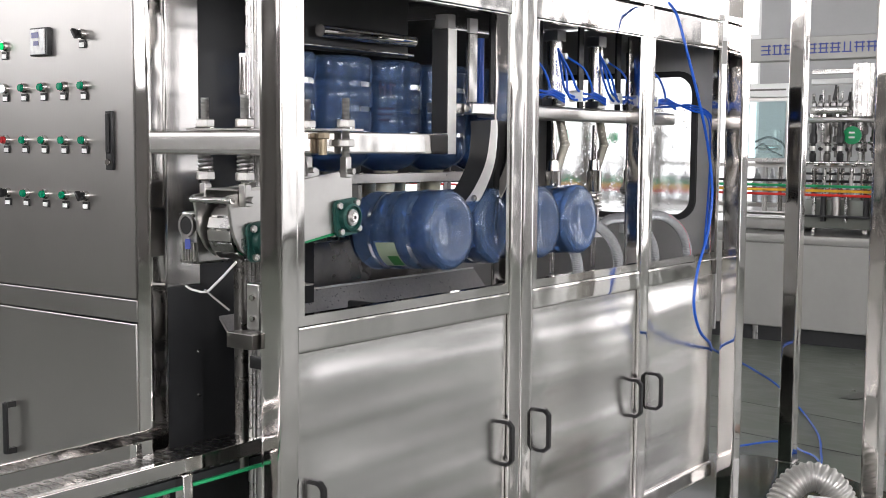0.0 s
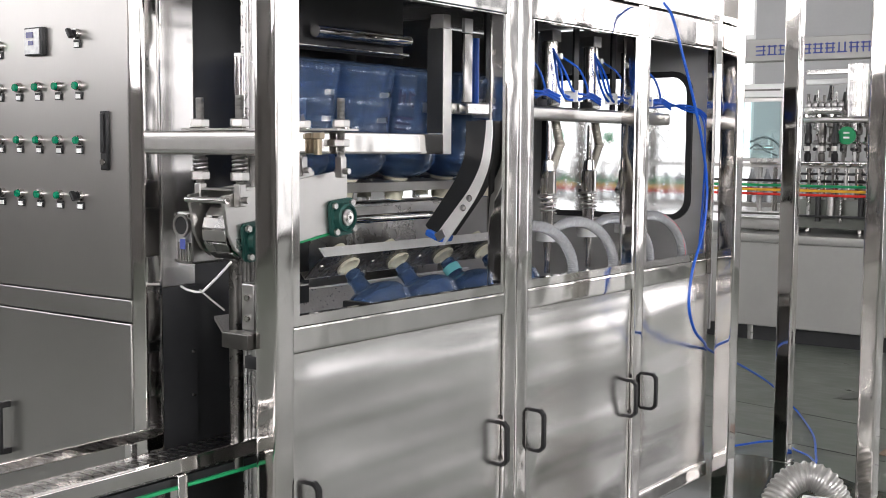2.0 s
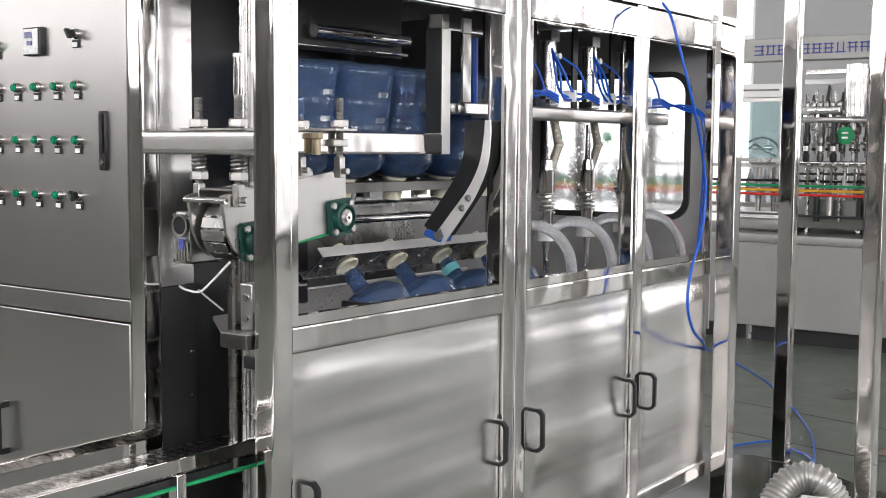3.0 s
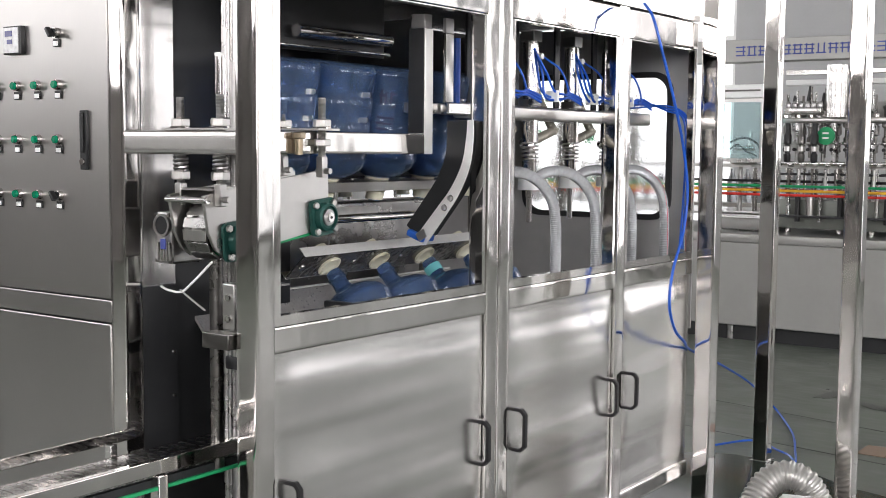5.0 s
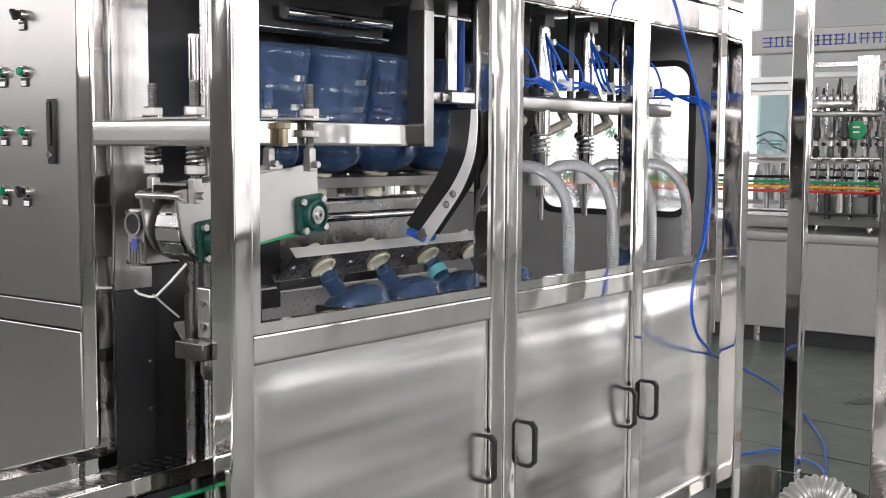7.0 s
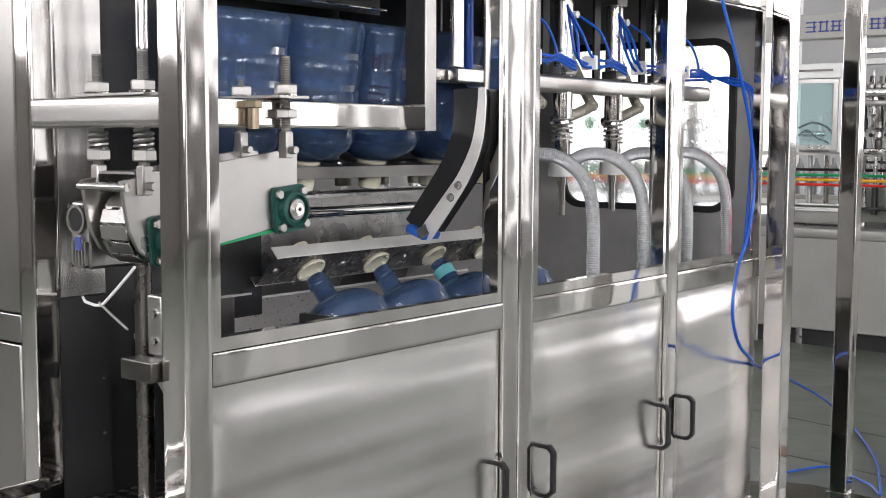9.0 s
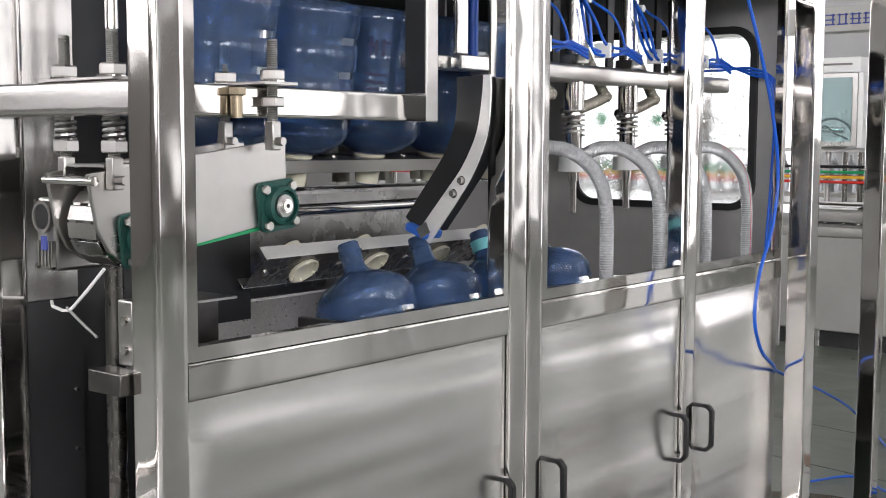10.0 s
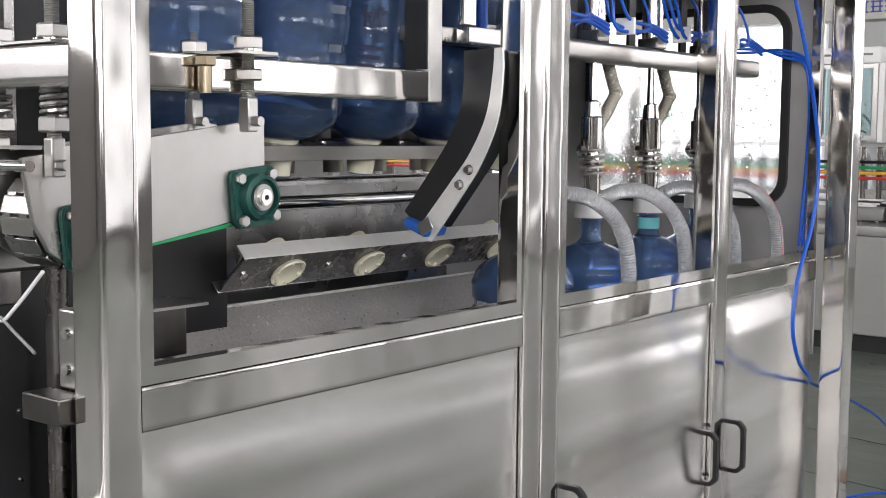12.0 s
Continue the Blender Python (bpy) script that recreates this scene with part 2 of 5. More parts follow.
def tube(x0, x1, y0, y1, z0, z1, bevel, seed, axis=2):
    """A drawn square tube along an axis: its sides are never quite flat."""
    rng = random.Random(seed)
    lo, hi = [x0, y0, z0], [x1, y1, z1]
    i, j = [k for k in range(3) if k != axis]
    w, h, length = hi[i] - lo[i], hi[j] - lo[j], hi[axis] - lo[axis]
    n = 9
    bows = [(rng.uniform(-0.0003, 0.0001), rng.uniform(-0.00012, 0.00012), rng.uniform(0, 6)) for _ in range(4)]
    levels = max(3, int(length / 0.12))
    bm = bmesh.new()
    rings = []
    for lv in range(levels + 1):
        s = lv / levels
        ring = []
        for side in range(4):
            a, c, ph = bows[side]
            for k in range(n + 1):
                q = k / n
                swell = a * math.sin(math.pi * q) * (1 + 0.35 * math.sin(5 * s * length + ph)) + c * math.sin(2 * math.pi * q + 0.5 * math.sin(3 * s * length + ph))
                if k in (0, n):
                    swell = 0.0
                along = bevel + q * ((w if side % 2 == 0 else h) - 2 * bevel)
                u, v = ((along, -swell), (w + swell, along), (w - along, h + swell), (-swell, h - along))[side]
                ring.append((u, v))
            cx, cy, a0 = ((w - bevel, bevel, -90), (w - bevel, h - bevel, 0), (bevel, h - bevel, 90), (bevel, bevel, 180))[side]
            for k in (1, 2):
                an = radians(a0 + 30 * k)
                ring.append((cx + bevel * math.cos(an), cy + bevel * math.sin(an)))
        verts = []
        for u, v in ring:
            co = [0, 0, 0]
            co[i], co[j], co[axis] = lo[i] + u, lo[j] + v, lo[axis] + s * length
            verts.append(bm.verts.new(co))
        rings.append(verts)
    for p0, p1 in zip(rings, rings[1:]):
        for k in range(len(p0)):
            m = (k + 1) % len(p0)
            bm.faces.new((p0[k], p0[m], p1[m], p1[k]))
    bm.faces.new(rings[0][::-1])
    bm.faces.new(rings[-1])
    return bm


def door_sheet(y0, y1, z0, z1, seed):
    """A thin door whose front sheet is slightly buckled, as rolled steel is."""
    rng = random.Random(seed)
    waves = [(rng.uniform(0.0003, 0.0008), rng.uniform(-2.5, 2.5), rng.uniform(9, 26), rng.uniform(0, 6)) for _ in range(5)]
    ny, nz = 28, 64
    bm = bmesh.new()
    rows = []
    for j in range(nz + 1):
        row = []
        for i in range(ny + 1):
            u, v = i / ny, j / nz
            y, z = y0 + u * (y1 - y0), z0 + v * (z1 - z0)
            fade = min(1, 8 * min(u, 1 - u)) * min(1, 10 * min(v, 1 - v))
            rise = [min(1, d / 0.13) for d in (min(u, 1 - u) * (y1 - y0) * 2.5, min(v, 1 - v) * (z1 - z0))]
            rise = [d * d * (3 - 2 * d) for d in rise]
            row.append(bm.verts.new((-0.014 + 0.0085 * rise[0] * rise[1] + fade * 3.4 * sum(a * math.sin(p * y + q * z + r) for a, p, q, r in waves), y, z)))
        rows.append(row)
    for r0, r1 in zip(rows, rows[1:]):
        for i in range(ny):
            bm.faces.new((r0[i], r0[i + 1], r1[i + 1], r1[i]))
    rim = rows[0] + [r[-1] for r in rows[1:]] + rows[-1][-2::-1] + [r[0] for r in rows[-2:0:-1]]
    back = [bm.verts.new((-0.03, v.co.y, v.co.z)) for v in rim]
    for k in range(len(rim)):
        m = (k + 1) % len(rim)
        bm.faces.new((rim[k], back[k], back[m], rim[m]))
    bm.faces.new(back)
    return bm


# plates whose outline's x, y lie along world y, z (facing +x) or world x, z (facing -y)
FACE_X = Matrix(((0, 0, 1, 0), (1, 0, 0, 0), (0, 1, 0, 0), (0, 0, 0, 1)))
FACE_Y = Matrix(((1, 0, 0, 0), (0, 0, -1, 0), (0, 1, 0, 0), (0, 0, 0, 1)))


def at(x, y, z, m):
    return Matrix.Translation((x, y, z)) @ m


def hex_nut(c, r, h):
    bm = bmesh.new()
    bmesh.ops.create_cone(bm, cap_ends=True, segments=6, radius1=r, radius2=r, depth=h)
    bmesh.ops.bevel(bm, geom=[e for e in bm.edges if abs(e.verts[0].co.z - e.verts[1].co.z) < 1e-6], offset=h * 0.12, segments=1, affect="EDGES")
    bm.transform(Matrix.Translation(c))
    return bm


def threaded(c0, z0, z1, r, pitch=0.004):
    """A threaded rod upright at c0 = (x, y), its thread as rings."""
    prof, z = [(0, z0)], z0
    while z < z1 - pitch:
        prof += [(r * 0.9, z), (r, z + pitch * 0.5)]
        z += pitch
    prof += [(r * 0.85, z1), (0, z1)]
    bm = lathe(prof, 12)
    bm.transform(Matrix.Translation((c0[0], c0[1], 0)))
    return bm


def coil(c, z0, z1, r, wire, turns):
    n = int(turns * 14)
    return sweep([(c[0] + r * math.cos(2 * math.pi * turns * i / n), c[1] + r * math.sin(2 * math.pi * turns * i / n), z0 + (z1 - z0) * i / n) for i in range(n + 1)], wire, 6)


# ---- the hall ----
def hall():
    x0, x1, y0, y1, h = -11.0, 11.0, -11.0, 13.0, 6.5
    floor = part("floor", box(x0, x1, y0, y1, -0.2, 0.0), FLOOR)
    tagged(floor, "worn wet green-grey painted concrete factory floor", "floor", kind="structure")
    for a, c, k in ((4.908, -0.203, 1), (4.166, -0.165, 2)):
        bm = box(-4.0, 3.0, -0.006, 0.006, 0.0, 0.0015)
        bm.transform(Matrix.Translation((0, a, 0)) @ Matrix.Rotation(math.atan(c), 4, "Z"))
        part("joint", bm, SHADE, floor)
    tagged(part("ceiling", box(x0, x1, y0, y1, h, h + 0.2), CEILING), "white sheet roof of the hall", "ceiling", kind="structure")

    def wall(name, face, along0, along1, place, openings):
        bm = bmesh.new()
        spans = sorted(openings)
        edge = along0

        def add(a, b, z0, z1):
            if face == "x":
                box(place, place + 0.2, a, b, z0, z1, bm=bm)
            else:
                box(a, b, place, place + 0.2, z0, z1, bm=bm)
        for a, b, z0, z1 in spans:
            add(edge, a, 0, h)
            add(a, b, 0, z0)
            add(a, b, z1, h)
            edge = b
        add(edge, along1, 0, h)
        # only the north wall keeps its own tone, the unseen ones are dimmed
        ob = part(name, bm, WALL if name == "wall_north" else DIM_WALL)
        return tagged(ob, "painted factory wall with tall window openings", "wall", kind="structure")

    # openings mostly out of view, placed to suit the light and the steel's reflections
    west = [(-9.5, -3.0, 2.55, 5.9), (-0.5, 5.5, 2.9, 5.9), (7.0, 12.0, 1.2, 5.6)]
    north = [(-10.2, -3.9, 0.5, 5.8), (3.0, 4.6, 1.5, 5.8), (5.6, 7.2, 0.1, 5.8), (8.2, 10.8, 0.3, 5.8)]
    east = [(-8.0, -1.0, 2.4, 5.6), (1.0, 2.8, 1.5, 5.6), (3.8, 5.6, 1.5, 5.6), (6.8, 8.6, 0.3, 5.8), (9.8, 12.8, 0.3, 5.8)]
    south = [(-9.0, -2.0, 3.2, 5.9), (0.0, 8.0, 2.6, 5.6)]
    wall("wall_west", "x", y0, y1, x0, west)
    wall("wall_east", "x", y0, y1, x1, east)
    wall("wall_north", "y", x0, x1, y1, north)
    wall("wall_south", "y", x0, x1, y0 - 0.2, south)
    number = 0
    for face, place, spans, inward in (("x", x0 + 0.1, west, 90), ("x", x1 + 0.1, east, -90), ("y", y1 + 0.1, north, 180), ("y", y0 - 0.1, south, 0)):
        for a, b, z0, z1 in spans:
            number += 1
            w = thing(f"window_{number}", "tall white-framed hall window with a glowing pane for daylight", "window", kind="structure")
            n = max(2, round((b - a) / 1.5))
            for k in range(n + 1):
                c = a + (b - a) * k / n
                c = min(max(c, a + 0.03), b - 0.03)
                part("mullion", box(place - 0.04, place + 0.04, c - 0.03, c + 0.03, z0, z1) if face == "x" else box(c - 0.03, c + 0.03, place - 0.04, place + 0.04, z0, z1), WHITE, w)
            for z in (z0 + 0.03, (z0 + z1) / 2, z1 - 0.03):
                part("crossbar", box(place - 0.03, place + 0.03, a, b, z - 0.03, z + 0.03) if face == "x" else box(a, b, place - 0.03, place + 0.03, z - 0.03, z + 0.03), WHITE, w)
            out = 0.16 if place > 0 else -0.16
            # panes glow in place of daylight, some with low sills more weakly
            part("pane", box(place + out - 0.01, place + out + 0.01, a, b, z0, z1) if face == "x" else box(a, b, place + out - 0.01, place + out + 0.01, z0, z1), DIM_PANE if 0.2 < z0 < 1 else SKYLIGHT, w)


hall()
# area lamps added for daylight that comes in through the window openings, most unseen
window_light("daylight_east", look((10.9, 3.3, 3.5), (0, 3.0, 1.2)), 4.5, 4.0, 190)
window_light("daylight_east_far", look((10.9, 9.3, 3.6), (0, 4.0, 1.2)), 5.0, 4.2, 90)
window_light("daylight_east_near", look((10.9, -4.5, 4.0), (0, -2.0, 1.2)), 7.0, 3.0, 720)
window_light("daylight_south", look((4.0, -10.9, 4.1), (0, 0, 1.2)), 8.0, 2.8, 800)
window_light("daylight_south_west", look((-5.5, -10.9, 4.6), (0, 0, 1.2)), 7.0, 2.5, 230)
window_light("daylight_north", look((-7.0, 12.9, 4.0), (0, 3, 1.0)), 6.0, 3.4, 140)
window_light("daylight_north_east", look((5.0, 12.9, 3.6), (1, 0, 1.0)), 4.0, 4.2, 60)
window_light("daylight_west", look((-10.9, 2.5, 4.4), (0, 2, 1.0)), 6.0, 2.8, 120)


# ---- the machine's frame ----
def post(name, x0, x1, y0, y1, z0, z1, parent, bevel=0.006):
    return part(name, tube(x0, x1, y0, y1, z0, z1, bevel, int(1000 * (y0 + 3 * x0))), POLISHED, parent, angle=20)


def handle(y, z, parent):
    """A black bow handle with cut corners on a front door."""
    bm = bmesh.new()
    h = 0.082
    outer = [(-h, -0.012), (-h, 0.028), (-h + 0.02, 0.048), (h - 0.02, 0.048), (h, 0.028), (h, -0.012)]
    inner = [(-h + 0.013, -0.012), (-h + 0.013, 0.023), (-h + 0.026, 0.036), (h - 0.026, 0.036), (h - 0.013, 0.023), (h - 0.013, -0.012)]
    vs = [[bm.verts.new((a, s, b)) for b, a in line] for s in (y - 0.011, y + 0.011) for line in (outer, inner)]
    o0, i0, o1, i1 = vs
    for k in range(5):
        bm.faces.new((o0[k], o0[k + 1], i0[k + 1], i0[k]))
        bm.faces.new((o1[k], i1[k], i1[k + 1], o1[k + 1]))
        bm.faces.new((o0[k], o1[k], o1[k + 1], o0[k + 1]))
        bm.faces.new((i0[k], i0[k + 1], i1[k + 1], i1[k]))
    for k in (0, 5):
        bm.faces.new((o0[k], i0[k], i1[k], o1[k]))
    bmesh.ops.bevel(bm, geom=bm.edges, offset=0.0025, segments=2, affect="EDGES")
    bm.transform(Matrix.Translation((0.0, 0, z)))
    return part("handle", bm, BLACK, parent, "black plastic bow handle")


def enclosure():
    fr = thing("machine_frame", "polished stainless steel frame of a bottle filling machine", "machine frame")
    tubes = [(0.0, 0.075), (1.148, 1.224), (1.227, 1.302), (2.130, 2.214)]
    for y0, y1 in tubes:
        post("post", -0.08, 0.0, y0, y1, 0.06, 2.24, fr)
        part("foot", cyl((-0.04, (y0 + y1) / 2, 0), (-0.04, (y0 + y1) / 2, 0.06), 0.028, 0.02), BLACK, fr)
    post("post", 0.02, 0.105, 2.91, 2.995, 0.004, 2.6, fr)
    for y in (0.86, 2.91):
        post("post", -1.32, -1.24, y, y + 0.08, 0.06, 2.24, fr)
    bays = [(0.075, 1.148), (1.302, 2.130), (2.214, 2.91)]
    for y0, y1 in bays:
        part("rail", tube(-0.07, -0.003, y0 + 0.001, y1 - 0.001, 1.066, 1.141, 0.004, int(y0 * 100), 1), POLISHED, fr, angle=20)
        part("lower_rail", tube(-0.07, -0.004, y0 + 0.001, y1 - 0.001, 0.10, 0.166, 0.004, int(y0 * 90), 1), POLISHED, fr, angle=20)
        part("top_beam", tube(-0.075, -0.002, y0 + 0.001, y1 - 0.001, 2.113, 2.235, 0.005, int(y0 * 80), 1), POLISHED, fr, angle=20)
        # sash round the opening
        outer = [(y0, 1.1425), (y1, 1.1425), (y1, 2.112), (y0, 2.112)]
        inner = [(y0 + 0.028, 1.172), (y1 - 0.022, 1.172), (y1 - 0.022, 2.108), (y0 + 0.028, 2.108)]
        part("sash", frame_plate(outer, inner, 0.03, at(-0.036, 0, 0, FACE_X)), POLISHED, fr, "thin polished steel sash round the open bay")
    for y0, y1, hs in ((0.079, 1.144, (0.129, 1.107)), (1.306, 2.126, (1.352, 2.081)), (2.218, 2.906, (2.264,))):
        bm = door_sheet(y0, y1, 0.169, 1.063, int(100 * y0))
        d = part("door", bm, BRUSHED, fr, "brushed stainless steel door panel")
        for y in hs:
            handle(y, 0.612, d)
    # end frame, back, cover and the inner sheets
    part("end_bar", tube(-0.60, -0.081, 0.004, 0.074, 1.624, 1.694, 0.012, 5, 0), BRUSHED, fr, angle=20)
    part("cover", box(-1.32, -0.002, 0.0, 2.95, 2.245, 2.27), BRUSHED, fr)
    # upper half near-black for the cavity's shade, lower half paled to brighten the interior
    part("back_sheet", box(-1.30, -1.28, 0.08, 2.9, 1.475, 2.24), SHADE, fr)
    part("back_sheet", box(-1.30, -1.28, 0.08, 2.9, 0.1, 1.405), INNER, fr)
    for k in range(12):
        part("slot_bar", box(-1.30, -1.28, 0.30 + 0.22 * k, 0.335 + 0.22 * k, 1.406, 1.474), DARK_STEEL, fr)
    part("tray", box(-1.25, -0.09, 0.62, 2.9, 0.74, 0.78), DARK_STEEL, fr, "dark wet drip tray inside the machine")
    part("inner_sheet", box(-1.25, -0.75, 1.80, 1.81, 0.8, 1.40), INNER, fr)
    part("inner_sheet", box(-1.25, -0.75, 1.80, 1.81, 1.50, 2.2), INNER, fr)
    # sheet at the outlet end with a window
    hole = rounded(0.80, 0.68, 0.09, 6, -0.545, 1.665)
    q = [(-0.02, 2.24), (-1.28, 2.24), (-1.28, 0.80), (-0.02, 0.80)]
    edge = []
    for k, (cx, cz) in enumerate(q):
        edge += [(cx, cz)] * 7
    bm = frame_plate(edge, hole, 0.012, at(0, 2.955, 0, FACE_Y))
    bmesh.ops.remove_doubles(bm, verts=bm.verts, dist=1e-5)
    bmesh.ops.dissolve_degenerate(bm, dist=1e-6, edges=bm.edges)
    part("end_sheet", bm, INNER, fr, "grey steel end sheet with a rounded window")
    part("gasket", frame_plate(rounded(0.83, 0.71, 0.10, 6, -0.545, 1.665), rounded(0.775, 0.655, 0.08, 6, -0.545, 1.665), 0.02, at(0, 2.945, 0, FACE_Y)), RUBBER, fr, "black rubber window gasket")
    pane = part("window_pane", prism(rounded(0.79, 0.67, 0.085, 6, -0.545, 1.665), 0.005, at(0, 2.953, 0, FACE_Y)), WET_GLASS, fr, "window pane spattered with water drops")
    pane.visible_shadow = False
    rng = random.Random(31)
    bm = bmesh.new()
    for k in range(420):
        r = rng.choice((0.0025, 0.003, 0.004, 0.0055))
        d = lathe([(0, -0.55 * r), (0.6 * r, -0.42 * r), (r, 0)], 7)
        d.transform(Matrix.Translation((-0.545 + rng.uniform(-0.36, 0.36), 2.9475, 1.665 + rng.uniform(-0.31, 0.25))) @ Matrix.Rotation(radians(-90), 4, "X") @ Matrix.Diagonal((1, rng.uniform(1, 1.6), 1, 1)))
        merge(bm, d)
    tagged(part("water_spray", bm, DROP, fr, "clear water drops spattered on the pane"), kind="stuff")
    return fr


enclosure()


def outlet_posts():
    """The guard posts of the outlet station."""
    for x, y in ((0.70, 2.91), (0.012, 3.72)):
        t = thing("guard_post", "square polished stainless steel guard post on the floor", "post", pose(x, y, 0), "outlet guard posts")
        part("tube", tube(0, 0.08, 0, 0.08, 0.006, 2.6, 0.006, int(100 * (x + y))), POLISHED, t, angle=20)
        part("foot", box(-0.01, 0.09, -0.01, 0.09, 0.0, 0.006, 0.001, 1), DARK_STEEL, t)


outlet_posts()


# ---- electrical cabinet ----
def push_button(x, z, mat, parent, kind="push"):
    """A 22 mm panel button that stands out towards -y, with its name plate."""
    b = part("button", cyl((x, 0.0, z), (x, -0.016, z), 0.0165, 0.0155, 20, 0.002), POLISHED, parent, "chrome ringed panel button")
    if kind == "push":
        part("cap", cyl((x, -0.016, z), (x, -0.026, z), 0.0125, 0.0115, 18, 0.002), mat, b)
    else:
        part("cap", cyl((x, -0.016, z), (x, -0.022, z), 0.0135, 0.0125, 18, 0.001), BLACK, b)
        bm = box(-0.006, 0.006, -0.040, -0.022, -0.017, 0.017, 0.003)
        bm.transform(Matrix.Translation((x, 0, z)) @ Matrix.Rotation(radians(-35), 4, "Y"))
        part("knob", bm, BLACK, b, "black selector knob")
    p = part("name_plate", box(x - 0.016, x + 0.016, -0.006, -0.001, z - 0.043, z - 0.018, 0.001, 1), BLACK, parent)
    part("legend", box(x - 0.011, x + 0.011, -0.0085, -0.0062, z - 0.040, z - 0.026), WHITE, p)


def cabinet():
    c = thing("control_cabinet", "satin stainless steel control cabinet with rows of buttons", "cabinet")
    part("body", box(-2.0, -0.612, 0.031, 0.75, 0.05, 2.7), CABINET, c)
    part("side_sheet", box(-0.611, -0.552, 0.073, 0.205, 1.215, 2.7, 0.002, 1), BRUSHED, c, "pale plain side sheet")
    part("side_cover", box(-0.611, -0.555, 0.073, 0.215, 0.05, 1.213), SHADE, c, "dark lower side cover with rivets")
    # near-black slab stands for the unlit interior beside the cabinet
    part("gap_shade", box(-0.611, -0.57, 0.216, 0.75, 0.05, 2.7), SHADE, c)
    for z in (1.0, 0.86):
        part("rivet", cyl((-0.555, 0.195, z), (-0.549, 0.195, z), 0.006, 0.004, 10), POLISHED, c)
    post("corner_post", -0.61, -0.547, 0.0, 0.07, 0.05, 2.7, c, 0.006)
    part("base_rail", box(-2.0, -0.612, 0.002, 0.03, 1.107, 1.176, 0.003), CABINET, c)
    up = part("upper_door", box(-1.62, -0.614, 0.0, 0.03, 1.180, 2.68, 0.004), CABINET, c)
    lo = part("lower_door", box(-1.62, -0.614, 0.0, 0.03, 0.14, 1.103, 0.004), CABINET, c)
    part("side_strip", box(-2.0, -1.63, 0.0, 0.03, 0.14, 2.68, 0.004), CABINET, c)
    xs = [-1.265, -1.160, -1.055, -0.950, -0.846]
    for x, m in zip(xs[:1], (GREEN_LIT,)):
        push_button(x, 1.975, m, up)
    push_button(-0.850, 1.995, BLACK, up, "turn")
    for row, z in enumerate((1.835, 1.665, 1.490)):
        for k, x in enumerate(xs):
            if row == 2 and k in (0, 4):
                push_button(x, z, BLACK, up, "turn")
            else:
                push_button(x, z, BUTTON_WHITE if (row, k) == (0, 0) else BUTTON_RED if (row, k) == (1, 0) else BUTTON_GREEN, up)
    d = part("display", box(-1.105, -1.010, -0.018, 0.0, 1.935, 2.025, 0.003), BLACK, up, "small black digital display under crumpled film")
    part("film", box(-1.100, -1.022, -0.021, -0.0185, 1.940, 2.020), FOIL, d)
    part("digits", box(-1.088, -1.052, -0.023, -0.0215, 1.992, 2.010), SCREEN, d)
    part("digits", box(-1.078, -1.052, -0.023, -0.0215, 1.968, 1.982), SCREEN, d)
    k = part("latch", box(-0.735, -0.703, -0.012, 0.0, 1.573, 1.755, 0.003), BLACK, up, "black swing handle latch")
    part("lever", box(-0.727, -0.713, -0.020, -0.012, 1.625, 1.748, 0.004), BLACK, k)
    part("lock", cyl((-0.719, -0.012, 1.598), (-0.719, -0.019, 1.598), 0.010), POLISHED, k)
    bm = box(-1.27, -1.25, -0.045, -0.03, 0.60, 0.78, 0.006)
    box(-1.268, -1.252, -0.032, 0.0, 0.60, 0.62, bm=bm)
    box(-1.268, -1.252, -0.032, 0.0, 0.76, 0.78, bm=bm)
    part("handle", bm, BLACK, lo, "black plastic bow handle")
    return c


cabinet()


def infeed_columns():
    t = thing("guide_column", "upright dark guide rods with a bright shaft", "column")
    for x, y, r in ((-0.38, 0.26, 0.014), (-0.345, 0.24, 0.010), (-0.30, 0.22, 0.016)):
        part("guide_rod", cyl((x, y, 0.3), (x, y, 2.2), r), DARK_STEEL, t)
    part("shaft", cyl((-0.235, 0.075, 0.70), (-0.235, 0.075, 1.32), 0.02), DULL, t)
    part("rod_foot", box(-0.42, -0.26, 0.2, 0.3, 0.0, 0.3, 0.004), SHADE, t)
    part("bracket", box(-0.19, -0.085, -0.025, 0.03, 1.08, 1.125, 0.003), DULL, t)
    bm = box(-0.165, -0.115, 0.03, 0.07, 1.127, 1.26, 0.004)
    part("terminal_block", bm, PLATE, t, "grey drilled clamp block")
    for z in (1.16, 1.22):
        part("screw", cyl((-0.14, 0.03, z), (-0.14, 0.024, z), 0.011, 0.009, 14), POLISHED, t)


infeed_columns()


def cable_tie():
    t = thing("cable_tie", "white cable tie hanging loose from the column", "cable tie")
    part("strap", sweep([(-0.205, 0.03, 1.318), (-0.265, 0.03, 1.269), (-0.318, 0.03, 1.229), (-0.332, 0.031, 1.222), (-0.36, 0.035, 1.219), (-0.42, 0.05, 1.221), (-0.50, 0.1, 1.22)], 0.0036, 6), WHITE, t)
    part("tail", sweep(spline([(-0.338, 0.03, 1.228), (-0.295, 0.03, 1.205), (-0.235, 0.03, 1.176)]), 0.003, 6), INNER, t)


cable_tie()


